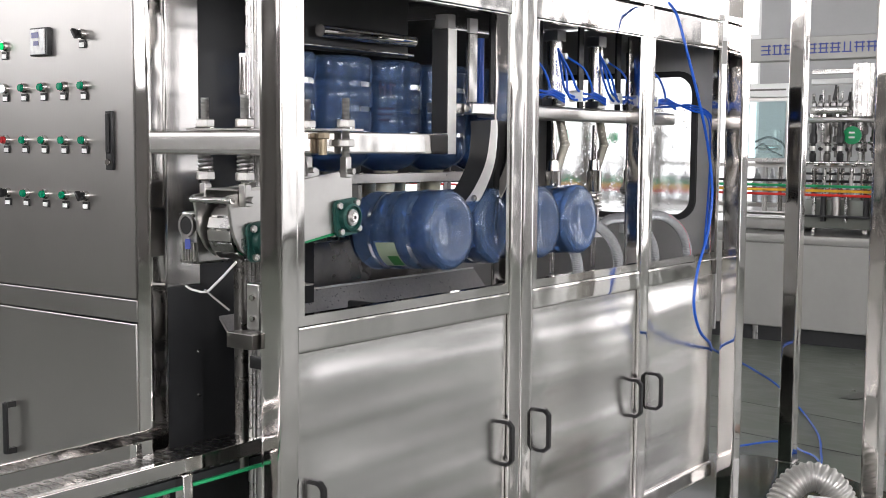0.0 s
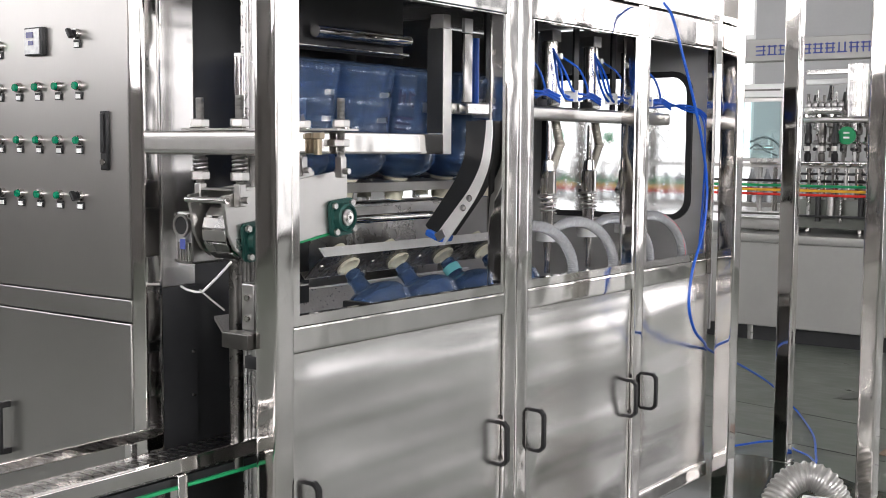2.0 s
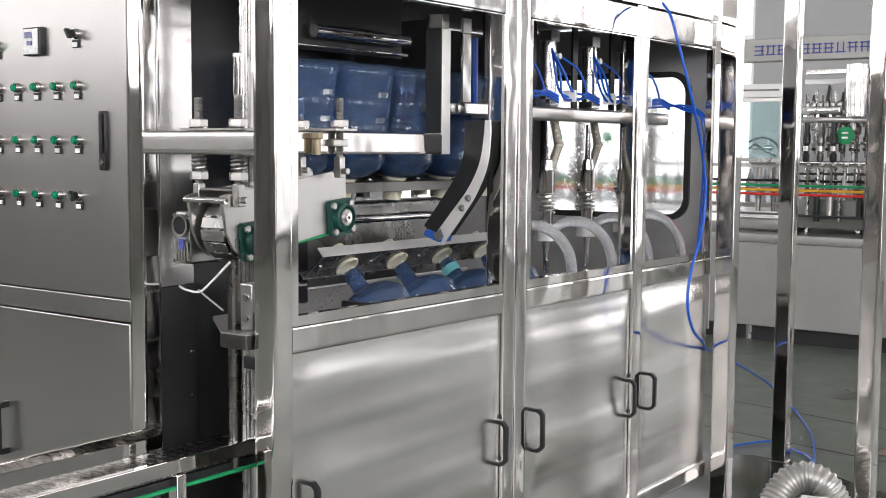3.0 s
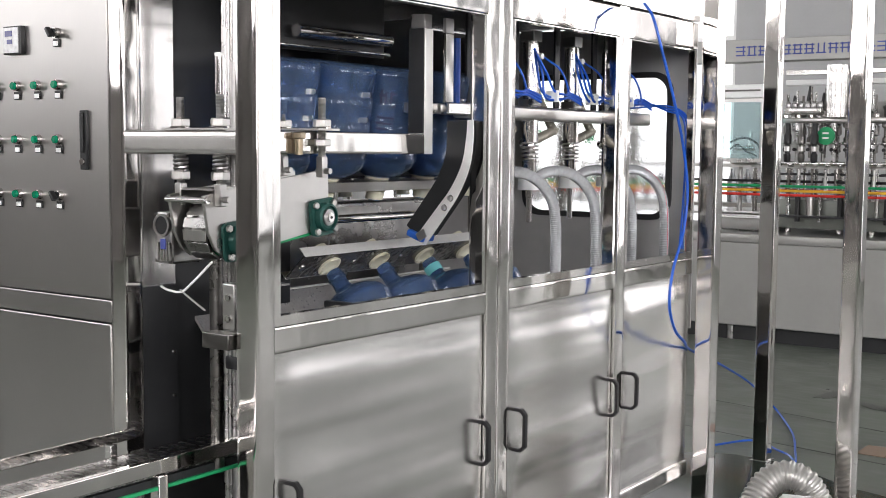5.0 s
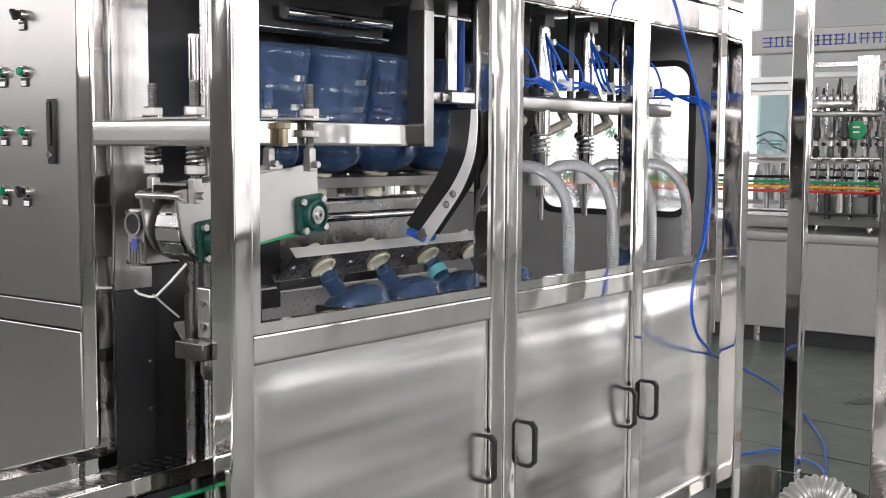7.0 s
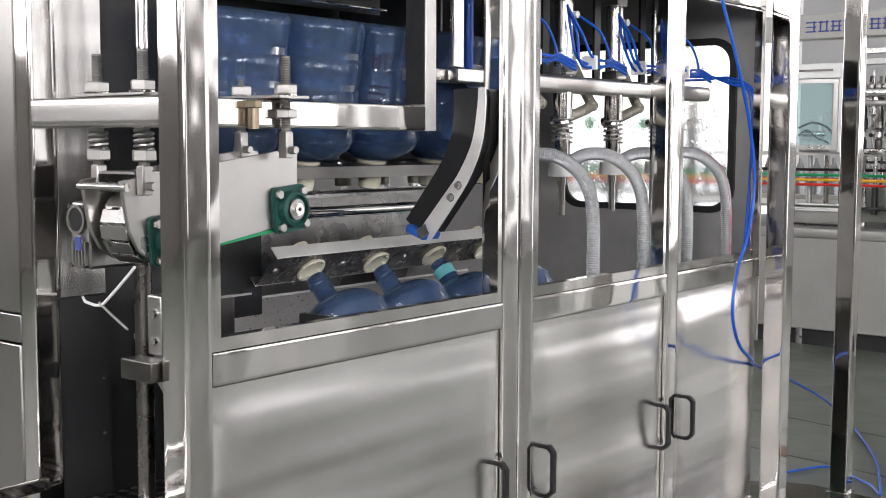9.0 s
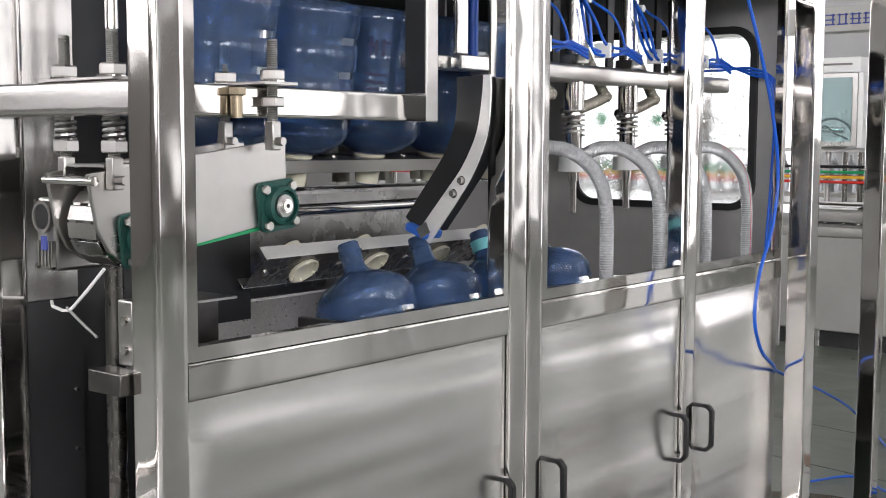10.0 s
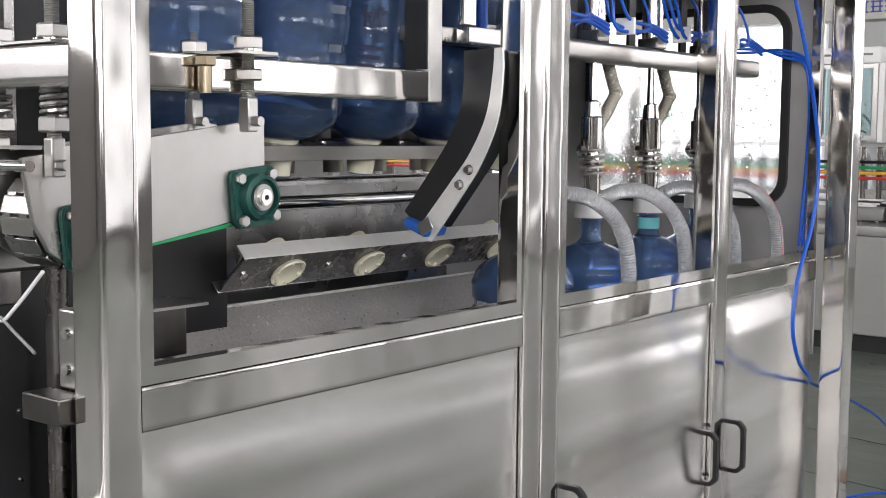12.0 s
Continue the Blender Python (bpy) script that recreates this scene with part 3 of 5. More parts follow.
# ---- infeed belt head ----
def flange_bearing(y, z, x, parent):
    """A square four-bolt cast bearing that faces +x."""
    b = part("bearing", prism(rounded(0.115, 0.115, 0.018, 4), 0.014, at(x, y, z, FACE_X) @ pose(0, 0, 0, 0, 0, 6), 0.002), CAST_GREEN, parent, "dark green cast iron flange bearing")
    ring = lathe([(0, 0.0), (0.047, 0.0), (0.044, 0.022), (0.036, 0.026), (0.036, 0.014), (0, 0.014)], 24)
    ring.transform(at(x + 0.012, y, z, FACE_X))
    part("hub", ring, CAST_GREEN, b)
    part("inner_ring", cyl((x + 0.02, y, z), (x + 0.037, y, z), 0.026, None, 20, 0.002), DARK_STEEL, b)
    part("shaft_end", cyl((x + 0.03, y, z), (x + 0.044, y, z), 0.016, None, 18, 0.002), POLISHED, b, "bright turned shaft end")
    part("centre_hole", cyl((x + 0.044, y, z), (x + 0.0448, y, z), 0.005, None, 8), BLACK, b)
    rot = Matrix.Rotation(radians(6), 4, "X")
    for dy, dz in ((-1, -1), (-1, 1), (1, -1), (1, 1)):
        v = rot @ Vector((0, 0.041 * dy, 0.041 * dz))
        bm = bmesh.new()
        merge(bm, hex_nut((0, 0, 0.006), 0.0115, 0.012), at(x + 0.014, y + v.y, z + v.z, FACE_X))
        part("bolt", bm, PLATE, b)


def belt_head():
    t = thing("belt_conveyor", "steel sided belt conveyor head with green bearings", "conveyor")
    def plate(x):
        pts = [(-0.012, 1.508), (0.035, 1.516), (0.515, 1.580), (0.522, 1.572), (0.524, 1.43), (0.50, 1.392), (0.15, 1.338), (0.075, 1.325), (0.035, 1.352), (0.008, 1.40)]
        return prism(pts, 0.012, at(x, 0, 0, FACE_X), 0.0015)
    part("side_plate", plate(-0.205), PLATE, t, "satin steel side plate")
    part("side_plate", plate(-0.345), PLATE, t, "satin steel side plate")
    flange_bearing(0.114, 1.376, -0.193, t)
    flange_bearing(0.487, 1.429, -0.193, t)
    for y, z in ((0.114, 1.40), (0.46, 1.45)):
        part("roller", cyl((-0.333, y, z), (-0.206, y, z), 0.055, None, 24), DARK_STEEL, t)
    part("spacer", cyl((-0.355, -0.002, 1.495), (-0.185, -0.002, 1.495), 0.0095), POLISHED, t)
    part("edge_bar", box(-0.34, -0.20, 0.03, 0.20, 1.522, 1.528), PLATE, t)
    bm = box(-0.33, -0.20, 0.11, 0.5, -0.004, 0.004)
    bm.transform(Matrix.Translation((0, 0, 1.318)) @ Matrix.Rotation(radians(7.5), 4, "X"))
    part("belt", bm, BELT_GREEN, t, "green belt edge under the side plates")
    # hinged slats round the near roller
    for k in range(7):
        a = radians(115 + 24 * k)
        bm = box(-0.318, -0.222, -0.016, 0.016, -0.004, 0.004, 0.0015, 1)
        for x in (-0.296, -0.245):
            box(x - 0.012, x + 0.012, 0.016, 0.022, -0.004, 0.004, bm=bm)
        bm.transform(Matrix.Translation((0, 0.114 + 0.088 * math.cos(a), 1.402 + 0.085 * math.sin(a))) @ Matrix.Rotation(a - radians(90), 4, "X"))
        part("slat", bm, PLATE if k % 2 else DARK_STEEL, t)
    return t


belt_head()


def gear_motor():
    t = thing("gear_motor", "grey cast gear housing with a round bore", "gearbox", pose(0.058, 0.09, 0))
    bm = box(-0.50, -0.43, -0.06, 0.07, 1.30, 1.455, 0.008)
    part("housing", bm, DARK_STEEL, t)
    part("bore", cyl((-0.465, -0.06, 1.415), (-0.465, -0.068, 1.415), 0.027, None, 24), BLACK, t)
    ring = part("bore_ring", lathe([(0.027, 0), (0.034, 0), (0.034, 0.012), (0.027, 0.012), (0.027, 0)], 24), PLATE, t)
    ring.matrix_basis = at(-0.465, -0.059, 1.415, FACE_Y)
    for k in range(5):
        part("fin", box(-0.485 + 0.012 * k, -0.480 + 0.012 * k, -0.068, -0.06, 1.31, 1.365), PLATE, t)
    part("name_plate", box(-0.468, -0.447, -0.071, -0.0685, 1.345, 1.375), SIGN_BLUE, t)
    for x in (-0.492, -0.438):
        for z in (1.31, 1.445):
            part("screw", cyl((x, -0.06, z), (x, -0.067, z), 0.006, None, 8), POLISHED, t)


gear_motor()


def hanger_rod(name, x, y, top, parent, bar_top, bar_low, fork, bush=False, shaft=0.0):
    """A threaded hanger through a bar, with nuts, spring and fork."""
    r = part(name, threaded((x, y), fork + 0.03, top, 0.0125), PLATE, parent, "threaded steel rod")
    n = 0.028
    part("nut", hex_nut((x, y, bar_top + 0.016), n, 0.024), PLATE, r)
    part("washer", cyl((x, y, bar_top), (x, y, bar_top + 0.004), 0.03), POLISHED, r)
    if shaft:
        part("shaft", cyl((x, y, top), (x, y, shaft), 0.013), POLISHED, r)
        part("shaft_head", hex_nut((x, y, shaft + 0.006), 0.015, 0.012), PLATE, r)
    if not bush:
        part("spring", coil((x, y), bar_low - 0.045, bar_low, 0.019, 0.0045, 4), DARK_STEEL, r)
        part("nut", hex_nut((x, y, bar_low - 0.058), n, 0.026), PLATE, r)
    else:
        part("nut", hex_nut((x, y, bar_low + 0.062), n, 0.022), PLATE, r)
    bm = box(x - 0.013, x + 0.013, y - 0.013, y + 0.013, fork - 0.02, fork + 0.045, 0.003)
    part("fork", bm, PLATE, r)
    part("pin", cyl((x - 0.02, y, fork), (x + 0.035, y, fork), 0.0095, None, 6), PLATE, r)
    return r


def hangers():
    t = thing("belt_hanger", "welded steel bars with threaded hanger rods", "bracket")
    bm = tube(-0.235, -0.165, 0.080, 0.995, 1.627, 1.697, 0.005, 8, 1)
    part("bar", bm, POLISHED, t, "polished square steel bar")
    part("upright", box(-0.235, -0.165, 0.998, 1.045, 1.627, 2.06, 0.003), FLANGE, t)
    # plate painted dark for the dim hall that this steel face mirrors
    part("reflection_plate", box(-0.234, -0.169, 0.993, 0.9975, 1.70, 2.06), SHADE, t, "dark plate for the steel's dark reflection")
    part("upright_end", box(-0.23, -0.17, 1.0, 1.043, 2.0605, 2.11, 0.003), DARK_STEEL, t)
    part("strip", box(-0.202, -0.19, 1.152, 1.206, 1.812, 2.058, 0.003), POLISHED, t, "bright flat steel strip")
    part("strip_end", box(-0.202, -0.19, 1.154, 1.204, 2.059, 2.11), DARK_STEEL, t)
    part("hook_bar", box(-0.225, -0.189, 1.172, 1.34, 1.772, 1.811, 0.003), BRUSHED, t)
    part("hook_plate", box(-0.30, -0.23, 1.05, 1.34, 1.774, 1.809, 0.003), DARK_STEEL, t)
    hanger_rod("rod", -0.178, 0.04, 1.795, t, 1.7005, 1.622, 1.497, shaft=1.90)
    hanger_rod("rod", -0.342, 0.04, 1.79, t, 1.7005, 1.622, 1.497)
    hanger_rod("rod", -0.148, 0.44, 1.80, t, 1.706, 1.60, 1.575, bush=True)
    hanger_rod("rod", -0.33, 0.46, 1.80, t, 1.706, 1.60, 1.575, bush=True)
    part("rod_plate", box(-0.385, -0.13, 0.005, 0.072, 1.6945, 1.7005, 0.001, 1), PLATE, t)
    part("rod_plate", box(-0.37, -0.118, 0.39, 0.49, 1.699, 1.706, 0.001, 1), PLATE, t)
    part("bush", cyl((-0.148, 0.335, 1.625), (-0.148, 0.335, 1.69), 0.013), COPPER, t, "brass bush")
    part("bush_nut", hex_nut((-0.148, 0.335, 1.683), 0.021, 0.02), COPPER, t)
    # black sheet added to stand for the shade above the upper bottles
    part("hood", box(-0.47, -0.46, 0.46, 1.14, 1.975, 2.24), SHADE, t, "added black sheet that shades the top of the bay")
    part("cover_tube", cyl((-0.42, 0.62, 2.035), (-0.42, 1.12, 2.035), 0.022), POLISHED, t)
    part("cover_tube", cyl((-0.42, 0.3, 1.985), (-0.42, 1.12, 1.985), 0.006), POLISHED, t)
    part("blue_tube", cyl((-0.23, 1.28, 1.81), (-0.23, 1.28, 2.05), 0.014), BLUE_TUBE, t)


hangers()


# ---- curved guide ----
def curved_guide():
    t = thing("curved_guide", "curved black guide rail with a bright steel edge", "guide rail")
    y0, y1 = 1.06, 1.10
    line = spline([(x, 0, z) for x, z in ((-0.051, 1.745), (-0.050, 1.69), (-0.062, 1.60), (-0.101, 1.515), (-0.152, 1.445), (-0.243, 1.332))], 8)

    def strip(a, b, w0, w1):
        """A band along the line: from depth a to b in y, w0 to w1 off the line, each at its top and its foot."""
        bm = bmesh.new()
        rings = []
        for i, c in enumerate(line):
            d = (line[min(i + 1, len(line) - 1)] - line[max(i - 1, 0)]).normalized()
            n = Vector((d.z, 0, -d.x))
            s = i / (len(line) - 1)
            u0, u1 = (w[0] + (w[1] - w[0]) * s for w in (w0, w1))
            rings.append([bm.verts.new(Vector((0, yy, 0)) + c + n * w) for yy, w in ((a, u0), (b, u0), (b, u1), (a, u1))])
        for p0, p1 in zip(rings, rings[1:]):
            for k in range(4):
                bm.faces.new((p0[k], p0[(k + 1) % 4], p1[(k + 1) % 4], p1[k]))
        bm.faces.new(rings[0][::-1])
        bm.faces.new(rings[-1])
        return bm
    part("steel_edge", strip(y0, y0 + 0.006, (-0.044, -0.046), (-0.022, 0.004)), FLANGE, t, "bright steel flange")
    part("black_liner", strip(y0 + 0.002, y0 + 0.008, (-0.021, 0.005), (0.066, 0.062)), SHADE, t, "dull black liner")
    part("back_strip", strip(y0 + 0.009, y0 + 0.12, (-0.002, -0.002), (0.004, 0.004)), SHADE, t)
    for k in (27, 31):
        c = line[k]
        d = (line[k + 1] - line[k - 1]).normalized()
        c = c - 0.026 * Vector((d.z, 0, -d.x))
        bm = bmesh.new()
        merge(bm, hex_nut((0, 0, 0.006), 0.0095, 0.012), at(c.x, y0, c.z, FACE_Y))
        b = part("bolt", bm, PLATE, t)
        part("washer", cyl((c.x, y0 - 0.0015, c.z), (c.x, y0, c.z), 0.012, None, 16), POLISHED, b)
    e = line[-1]
    bm = box(-0.06, 0.012, y0 - 0.02, y0 + 0.06, -0.012, 0.012, 0.006)
    bm.transform(Matrix.Translation((e.x + 0.024, 0, e.z - 0.004)) @ Matrix.Rotation(radians(20), 4, "Y"))
    part("blue_pad", bm, material("blue_pad", (0.02, 0.10, 0.42), 0.4), t, "blue plastic pad at the tip")
    bm = box(-0.02, 0.02, y0 - 0.024, y0 - 0.0205, -0.016, 0.016, 0.001, 1)
    bm.transform(Matrix.Translation((e.x + 0.036, 0, e.z + 0.008)) @ Matrix.Rotation(radians(-30), 4, "Y"))
    part("clip", bm, PLATE, t)
    part("spring", coil((e.x - 0.055, y0 + 0.06), 1.345, 1.39, 0.008, 0.0025, 6), PLATE, t)


curved_guide()

# ---- bottles ----
BODY = [(0, 0.012), (0.05, 0.010), (0.10, 0.0), (0.125, 0.004), (0.134, 0.016), (0.135, 0.03), (0.135, 0.085), (0.128, 0.092), (0.128, 0.104), (0.135, 0.111),
        (0.135, 0.170), (0.128, 0.177), (0.128, 0.190), (0.135, 0.197), (0.135, 0.255), (0.128, 0.262), (0.128, 0.274), (0.135, 0.281), (0.135, 0.312), (0.1375, 0.318), (0.1375, 0.326),
        (0.131, 0.336), (0.129, 0.345), (0.120, 0.360), (0.098, 0.378), (0.070, 0.393), (0.045, 0.403), (0.034, 0.412), (0.030, 0.424), (0.0295, 0.455), (0.0335, 0.458), (0.0335, 0.466), (0.029, 0.468), (0.029, 0.486), (0.026, 0.490)]
NECK = 27
body_mesh = smooth_mesh("bottle_body", lathe(BODY[:NECK] + [(0.038, 0.404), (0.066, 0.388), (0.096, 0.373), (0.117, 0.355), (0.129, 0.338), (0.1315, 0.03), (0.12, 0.012), (0, 0.015)], 36), BOTTLE, 50)
neck_mesh = smooth_mesh("bottle_neck", lathe([(0.043, 0.4045)] + BODY[NECK:] + [(0.0235, 0.489), (0.0235, 0.425), (0.030, 0.407), (0.043, 0.4045)], 28), BOTTLE, 50)


def bottle(m, label, sleeve=False, paper=False, print_=False, group="water bottles"):
    t = thing("water_bottle", label, "bottle", m, group)
    for name, mesh in (("body", body_mesh), ("neck", neck_mesh)):
        p = new(name, mesh)
        p.parent, p.location = t, (0, 0, -0.2)
    if sleeve:
        s = part("neck_sleeve", lathe([(0.0345, 0.228), (0.0345, 0.262)], 24), LABEL_TEAL, t, "torn teal shrink sleeve")
    if paper:
        bm = bmesh.new()
        rows = []
        for z in (-0.05, 0.035):
            rows.append([bm.verts.new((0.1358 * math.cos(radians(a)), 0.1358 * math.sin(radians(a)), z)) for a in range(-150, -100, 9)])
        for i in range(len(rows[0]) - 1):
            bm.faces.new((rows[0][i], rows[0][i + 1], rows[1][i + 1], rows[1][i]))
        part("paper_label", bm, PAPER, t, "pale paper label")
        bm = bmesh.new()
        rows = [[bm.verts.new((0.1364 * math.cos(radians(a)), 0.1364 * math.sin(radians(a)), z)) for a in range(-148, -120, 7)] for z in (-0.047, 0.0)]
        for i in range(len(rows[0]) - 1):
            bm.faces.new((rows[0][i], rows[0][i + 1], rows[1][i + 1], rows[1][i]))
        part("label_print", bm, LEAF, t)
    if print_:
        for (a0, a1, z1, z0) in ((-a, -c, -1.7 * d - 0.02, -1.7 * e - 0.02) for a, c, d, e in ((-62, -50, 0.045, 0.05), (-60, -57, 0.03, 0.06), (-53, -50, 0.03, 0.055), (-46, -36, 0.05, 0.054), (-45, -42, 0.03, 0.058), (-40, -36, 0.025, 0.03), (-62, -36, 0.0, 0.004), (-62, -40, -0.012, -0.008), (-62, -44, -0.024, -0.020))):
            bm = bmesh.new()
            rows = [[bm.verts.new((0.1361 * math.cos(radians(a0 + (a1 - a0) * i / 3)), 0.1361 * math.sin(radians(a0 + (a1 - a0) * i / 3)), z)) for i in range(4)] for z in (z0, z1)]
            for i in range(3):
                bm.faces.new((rows[0][i], rows[0][i + 1], rows[1][i + 1], rows[1][i]))
            part("print_bar", bm, INK, t)
    return t


BOTTLE_Y = [0.873 + 0.286 * k for k in range(4)]
moving_bottles = [bottle(pose(-0.27, y, 0.958, 0, -41), "clear blue plastic water bottle " + ("with a torn teal neck sleeve" if k == 2 else "sliding out of the washer"), sleeve=(k == 2), paper=(k == 0)) for k, y in enumerate(BOTTLE_Y)]


# ---- bottle carriers ----
def carrier(name, label, m, dark):
    """A carrier bar with nylon cups; its bottles' necks point along local -z."""
    t = thing(name, label, "bottle carrier", m, "bottle carriers")
    # the dark copy paints in a dim reflection, both plates are wet steel
    part("plate", box(-0.06, 0.06, 0.70, 1.90, -0.004, 0.004, 0.001, 1), WET_DIM if dark else DARK_STEEL, t)
    part("flange", box(-0.0645, -0.0605, 0.70, 1.90, -0.036, 0.004, 0.001, 1), FLANGE if dark else PLATE, t, "bright folded upper edge beaded with water" if dark else "")
    part("front_lip", box(0.0605, 0.064, 0.70, 1.90, -0.030, 0.004, 0.001, 1), PLATE, t)
    for y in BOTTLE_Y:
        ring = lathe([(0.026, -0.02), (0.034, -0.012), (0.042, 0.004), (0.047, 0.012), (0.044, 0.016), (0.036, 0.012), (0.028, 0.0), (0.022, -0.014), (0.026, -0.02)], 28)
        ring.transform(Matrix.Translation((0, y, 0.0)))
        c = part("cup", ring, CREAM, t, "cream nylon neck cup")
        bowl = lathe([(0, 0.0046), (0.018, 0.0048), (0.0285, 0.0075), (0.0335, 0.0105), (0.0335, 0.0040), (0, 0.0040)], 20)
        bowl.transform(Matrix.Translation((0, y, 0)))
        part("bowl", bowl, CREAM, c)
        bm = lathe([(0, -0.070), (0.032, -0.070), (0.039, -0.005), (0.034, -0.005), (0.0305, -0.066), (0, -0.066)], 20)
        bm.transform(Matrix.Translation((0.0, y, -0.001)))
        part("cup_stub", bm, CREAM, c)
        for k in range(6):
            a = radians(60 * k + 20)
            part("screw", cyl((0.0385 * math.cos(a), y + 0.0385 * math.sin(a), 0.008), (0.0385 * math.cos(a), y + 0.0385 * math.sin(a), 0.018), 0.005, None, 8), CREAM, c)
    for y in (0.735, 1.015, 1.30, 1.585, 1.87):
        part("stud", cyl((0.0, y, 0.004), (0.0, y, 0.008), 0.011, None, 12), POLISHED, t)
    return t


lower_carrier = carrier("lower_carrier", "dark wet steel carrier bar with cream nylon cups", pose(-0.50, 0, 1.232, 0, 137), True)
upper_carrier = carrier("upper_carrier", "steel carrier bar with cream cups under blue bottles", pose(-0.46, -0.06, 1.53), False)
upper_bottles = []
for k in range(-1, 4):
    y = BOTTLE_Y[0] - 0.06 + 0.286 * k
    upper_bottles.append(bottle(pose(-0.46, y, 1.53 + 0.215, 180, 0, 0), "dull blue plastic water bottle standing upside down on the carrier", print_=(k == 1)))


def beads(parent, seed, count, x, y0, y1, z):
    """Beads of water on a carrier's folded edge."""
    rng = random.Random(seed)
    bm = bmesh.new()
    for k in range(count):
        r = rng.uniform(0.0012, 0.003)
        d = lathe([(0, 0.6 * r), (0.6 * r, 0.45 * r), (r, 0)], 7)
        merge(bm, d, Matrix.Translation((x, rng.uniform(y0, y1), rng.uniform(*z))) @ Matrix.Rotation(radians(-90), 4, "Y"))
    tagged(part("water_bead", bm, DROP, parent, "small clear beads of water"), kind="stuff")


beads(lower_carrier, 3, 160, -0.0646, 0.72, 1.88, (-0.034, 0.002))
beads(upper_carrier, 5, 60, -0.0646, 0.72, 1.88, (-0.034, 0.002))


def washer_inside():
    t = thing("washer_guide", "wet steel roller and dark trough inside the washer", "guide")
    part("roller", cyl((-0.42, 0.35, 1.395), (-0.42, 1.27, 1.395), 0.016), POLISHED, t, "bright steel cross shaft")
    part("trough_back", box(-0.78, -0.77, 0.15, 1.78, 0.9, 1.438), DARK_STEEL, t)
    part("trough_lip", box(-0.769, -0.60, 0.15, 1.78, 1.425, 1.435), DARK_STEEL, t)
    slope = Matrix.Translation((-0.43, 0, 0.935)) @ Matrix.Rotation(radians(48.6), 4, "Y")
    bm = box(-0.268, 0.20, 0.30, 1.78, -0.004, 0.004)
    bm.transform(slope)
    part("chute", bm, WET_SHEET, t, "dark wet chute plate")
    bm = box(-0.276, -0.269, 0.30, 1.78, -0.008, 0.007, 0.002)
    bm.transform(slope)
    part("chute_edge", bm, FLANGE, t, "bright folded edge of the chute")
    # drops of water left on the edge and the sheet
    rng = random.Random(12)
    drop = smooth_mesh("drop", lathe([(0, 0.002), (0.002, 0.0016), (0.0032, 0.0), (0, 0.0)], 8), HOSE)
    for k in range(120):
        d = new("drop", drop)
        d.parent = t
        f = rng.uniform(0.5, 1.3)
        d.matrix_basis = slope @ Matrix.Translation((rng.uniform(-0.266, -0.12), rng.uniform(0.35, 1.6), 0.0042)) @ Matrix.Scale(f, 4)
    part("front_lip", box(-0.115, -0.10, 0.11, 1.78, 0.8, 1.10), DARK_STEEL, t, "dark wet steel sheet behind the sill")
    part("block", box(-0.46, -0.36, 0.36, 0.46, 1.10, 1.20, 0.004), DULL, t)
    bm = box(-0.10, 0.02, -0.008, 0.008, -0.09, 0.09, 0.003)
    bm.transform(Matrix.Translation((-0.24, 0.50, 1.03)) @ Matrix.Rotation(radians(28), 4, "X") @ Matrix.Rotation(radians(-30), 4, "Y"))
    part("stop_paddle", bm, DULL, t, "grey worn stop paddle")
    part("paddle_rod", cyl((-0.46, 0.47, 1.08), (-0.22, 0.49, 1.05), 0.009, None, 12), DARK_STEEL, t)
    for yy in (0.62, 0.95, 1.28, 1.61):
        bm = box(-0.012, 0.22, -0.004, 0.004, 0.004, 0.05, 0.001, 1)
        bm.transform(slope @ Matrix.Translation((-0.08, yy, 0)))
        part("divider", bm, DULL, t, "thin upright divider on the chute")
    part("block_plate", box(-0.47, -0.34, 0.35, 0.50, 1.20, 1.206), PLATE, t)
    # far rows seen through the gap
    for k in range(6):
        part("nozzle", cyl((-0.95, 0.9 + 0.2 * k, 1.44), (-0.95, 0.9 + 0.2 * k, 1.50), 0.03), CREAM, t)


washer_inside()
pusher = thing("pusher", "dark steel pusher arm in the washer", "pusher", pose(-0.30, 0.70, 1.02))
part("paddle", box(-0.06, 0.06, -0.012, 0.012, -0.16, 0.11, 0.006), SHADE, pusher)
part("arm", box(-0.03, 0.03, -0.5, -0.012, -0.05, -0.01, 0.004), SHADE, pusher)


# ---- filler ----
VALVE_Y = [1.50, 1.835, 2.17, 2.505]
VALVE_X = -0.25


RETURN_LOW, RETURN_HIGH = 0.25, 0.295


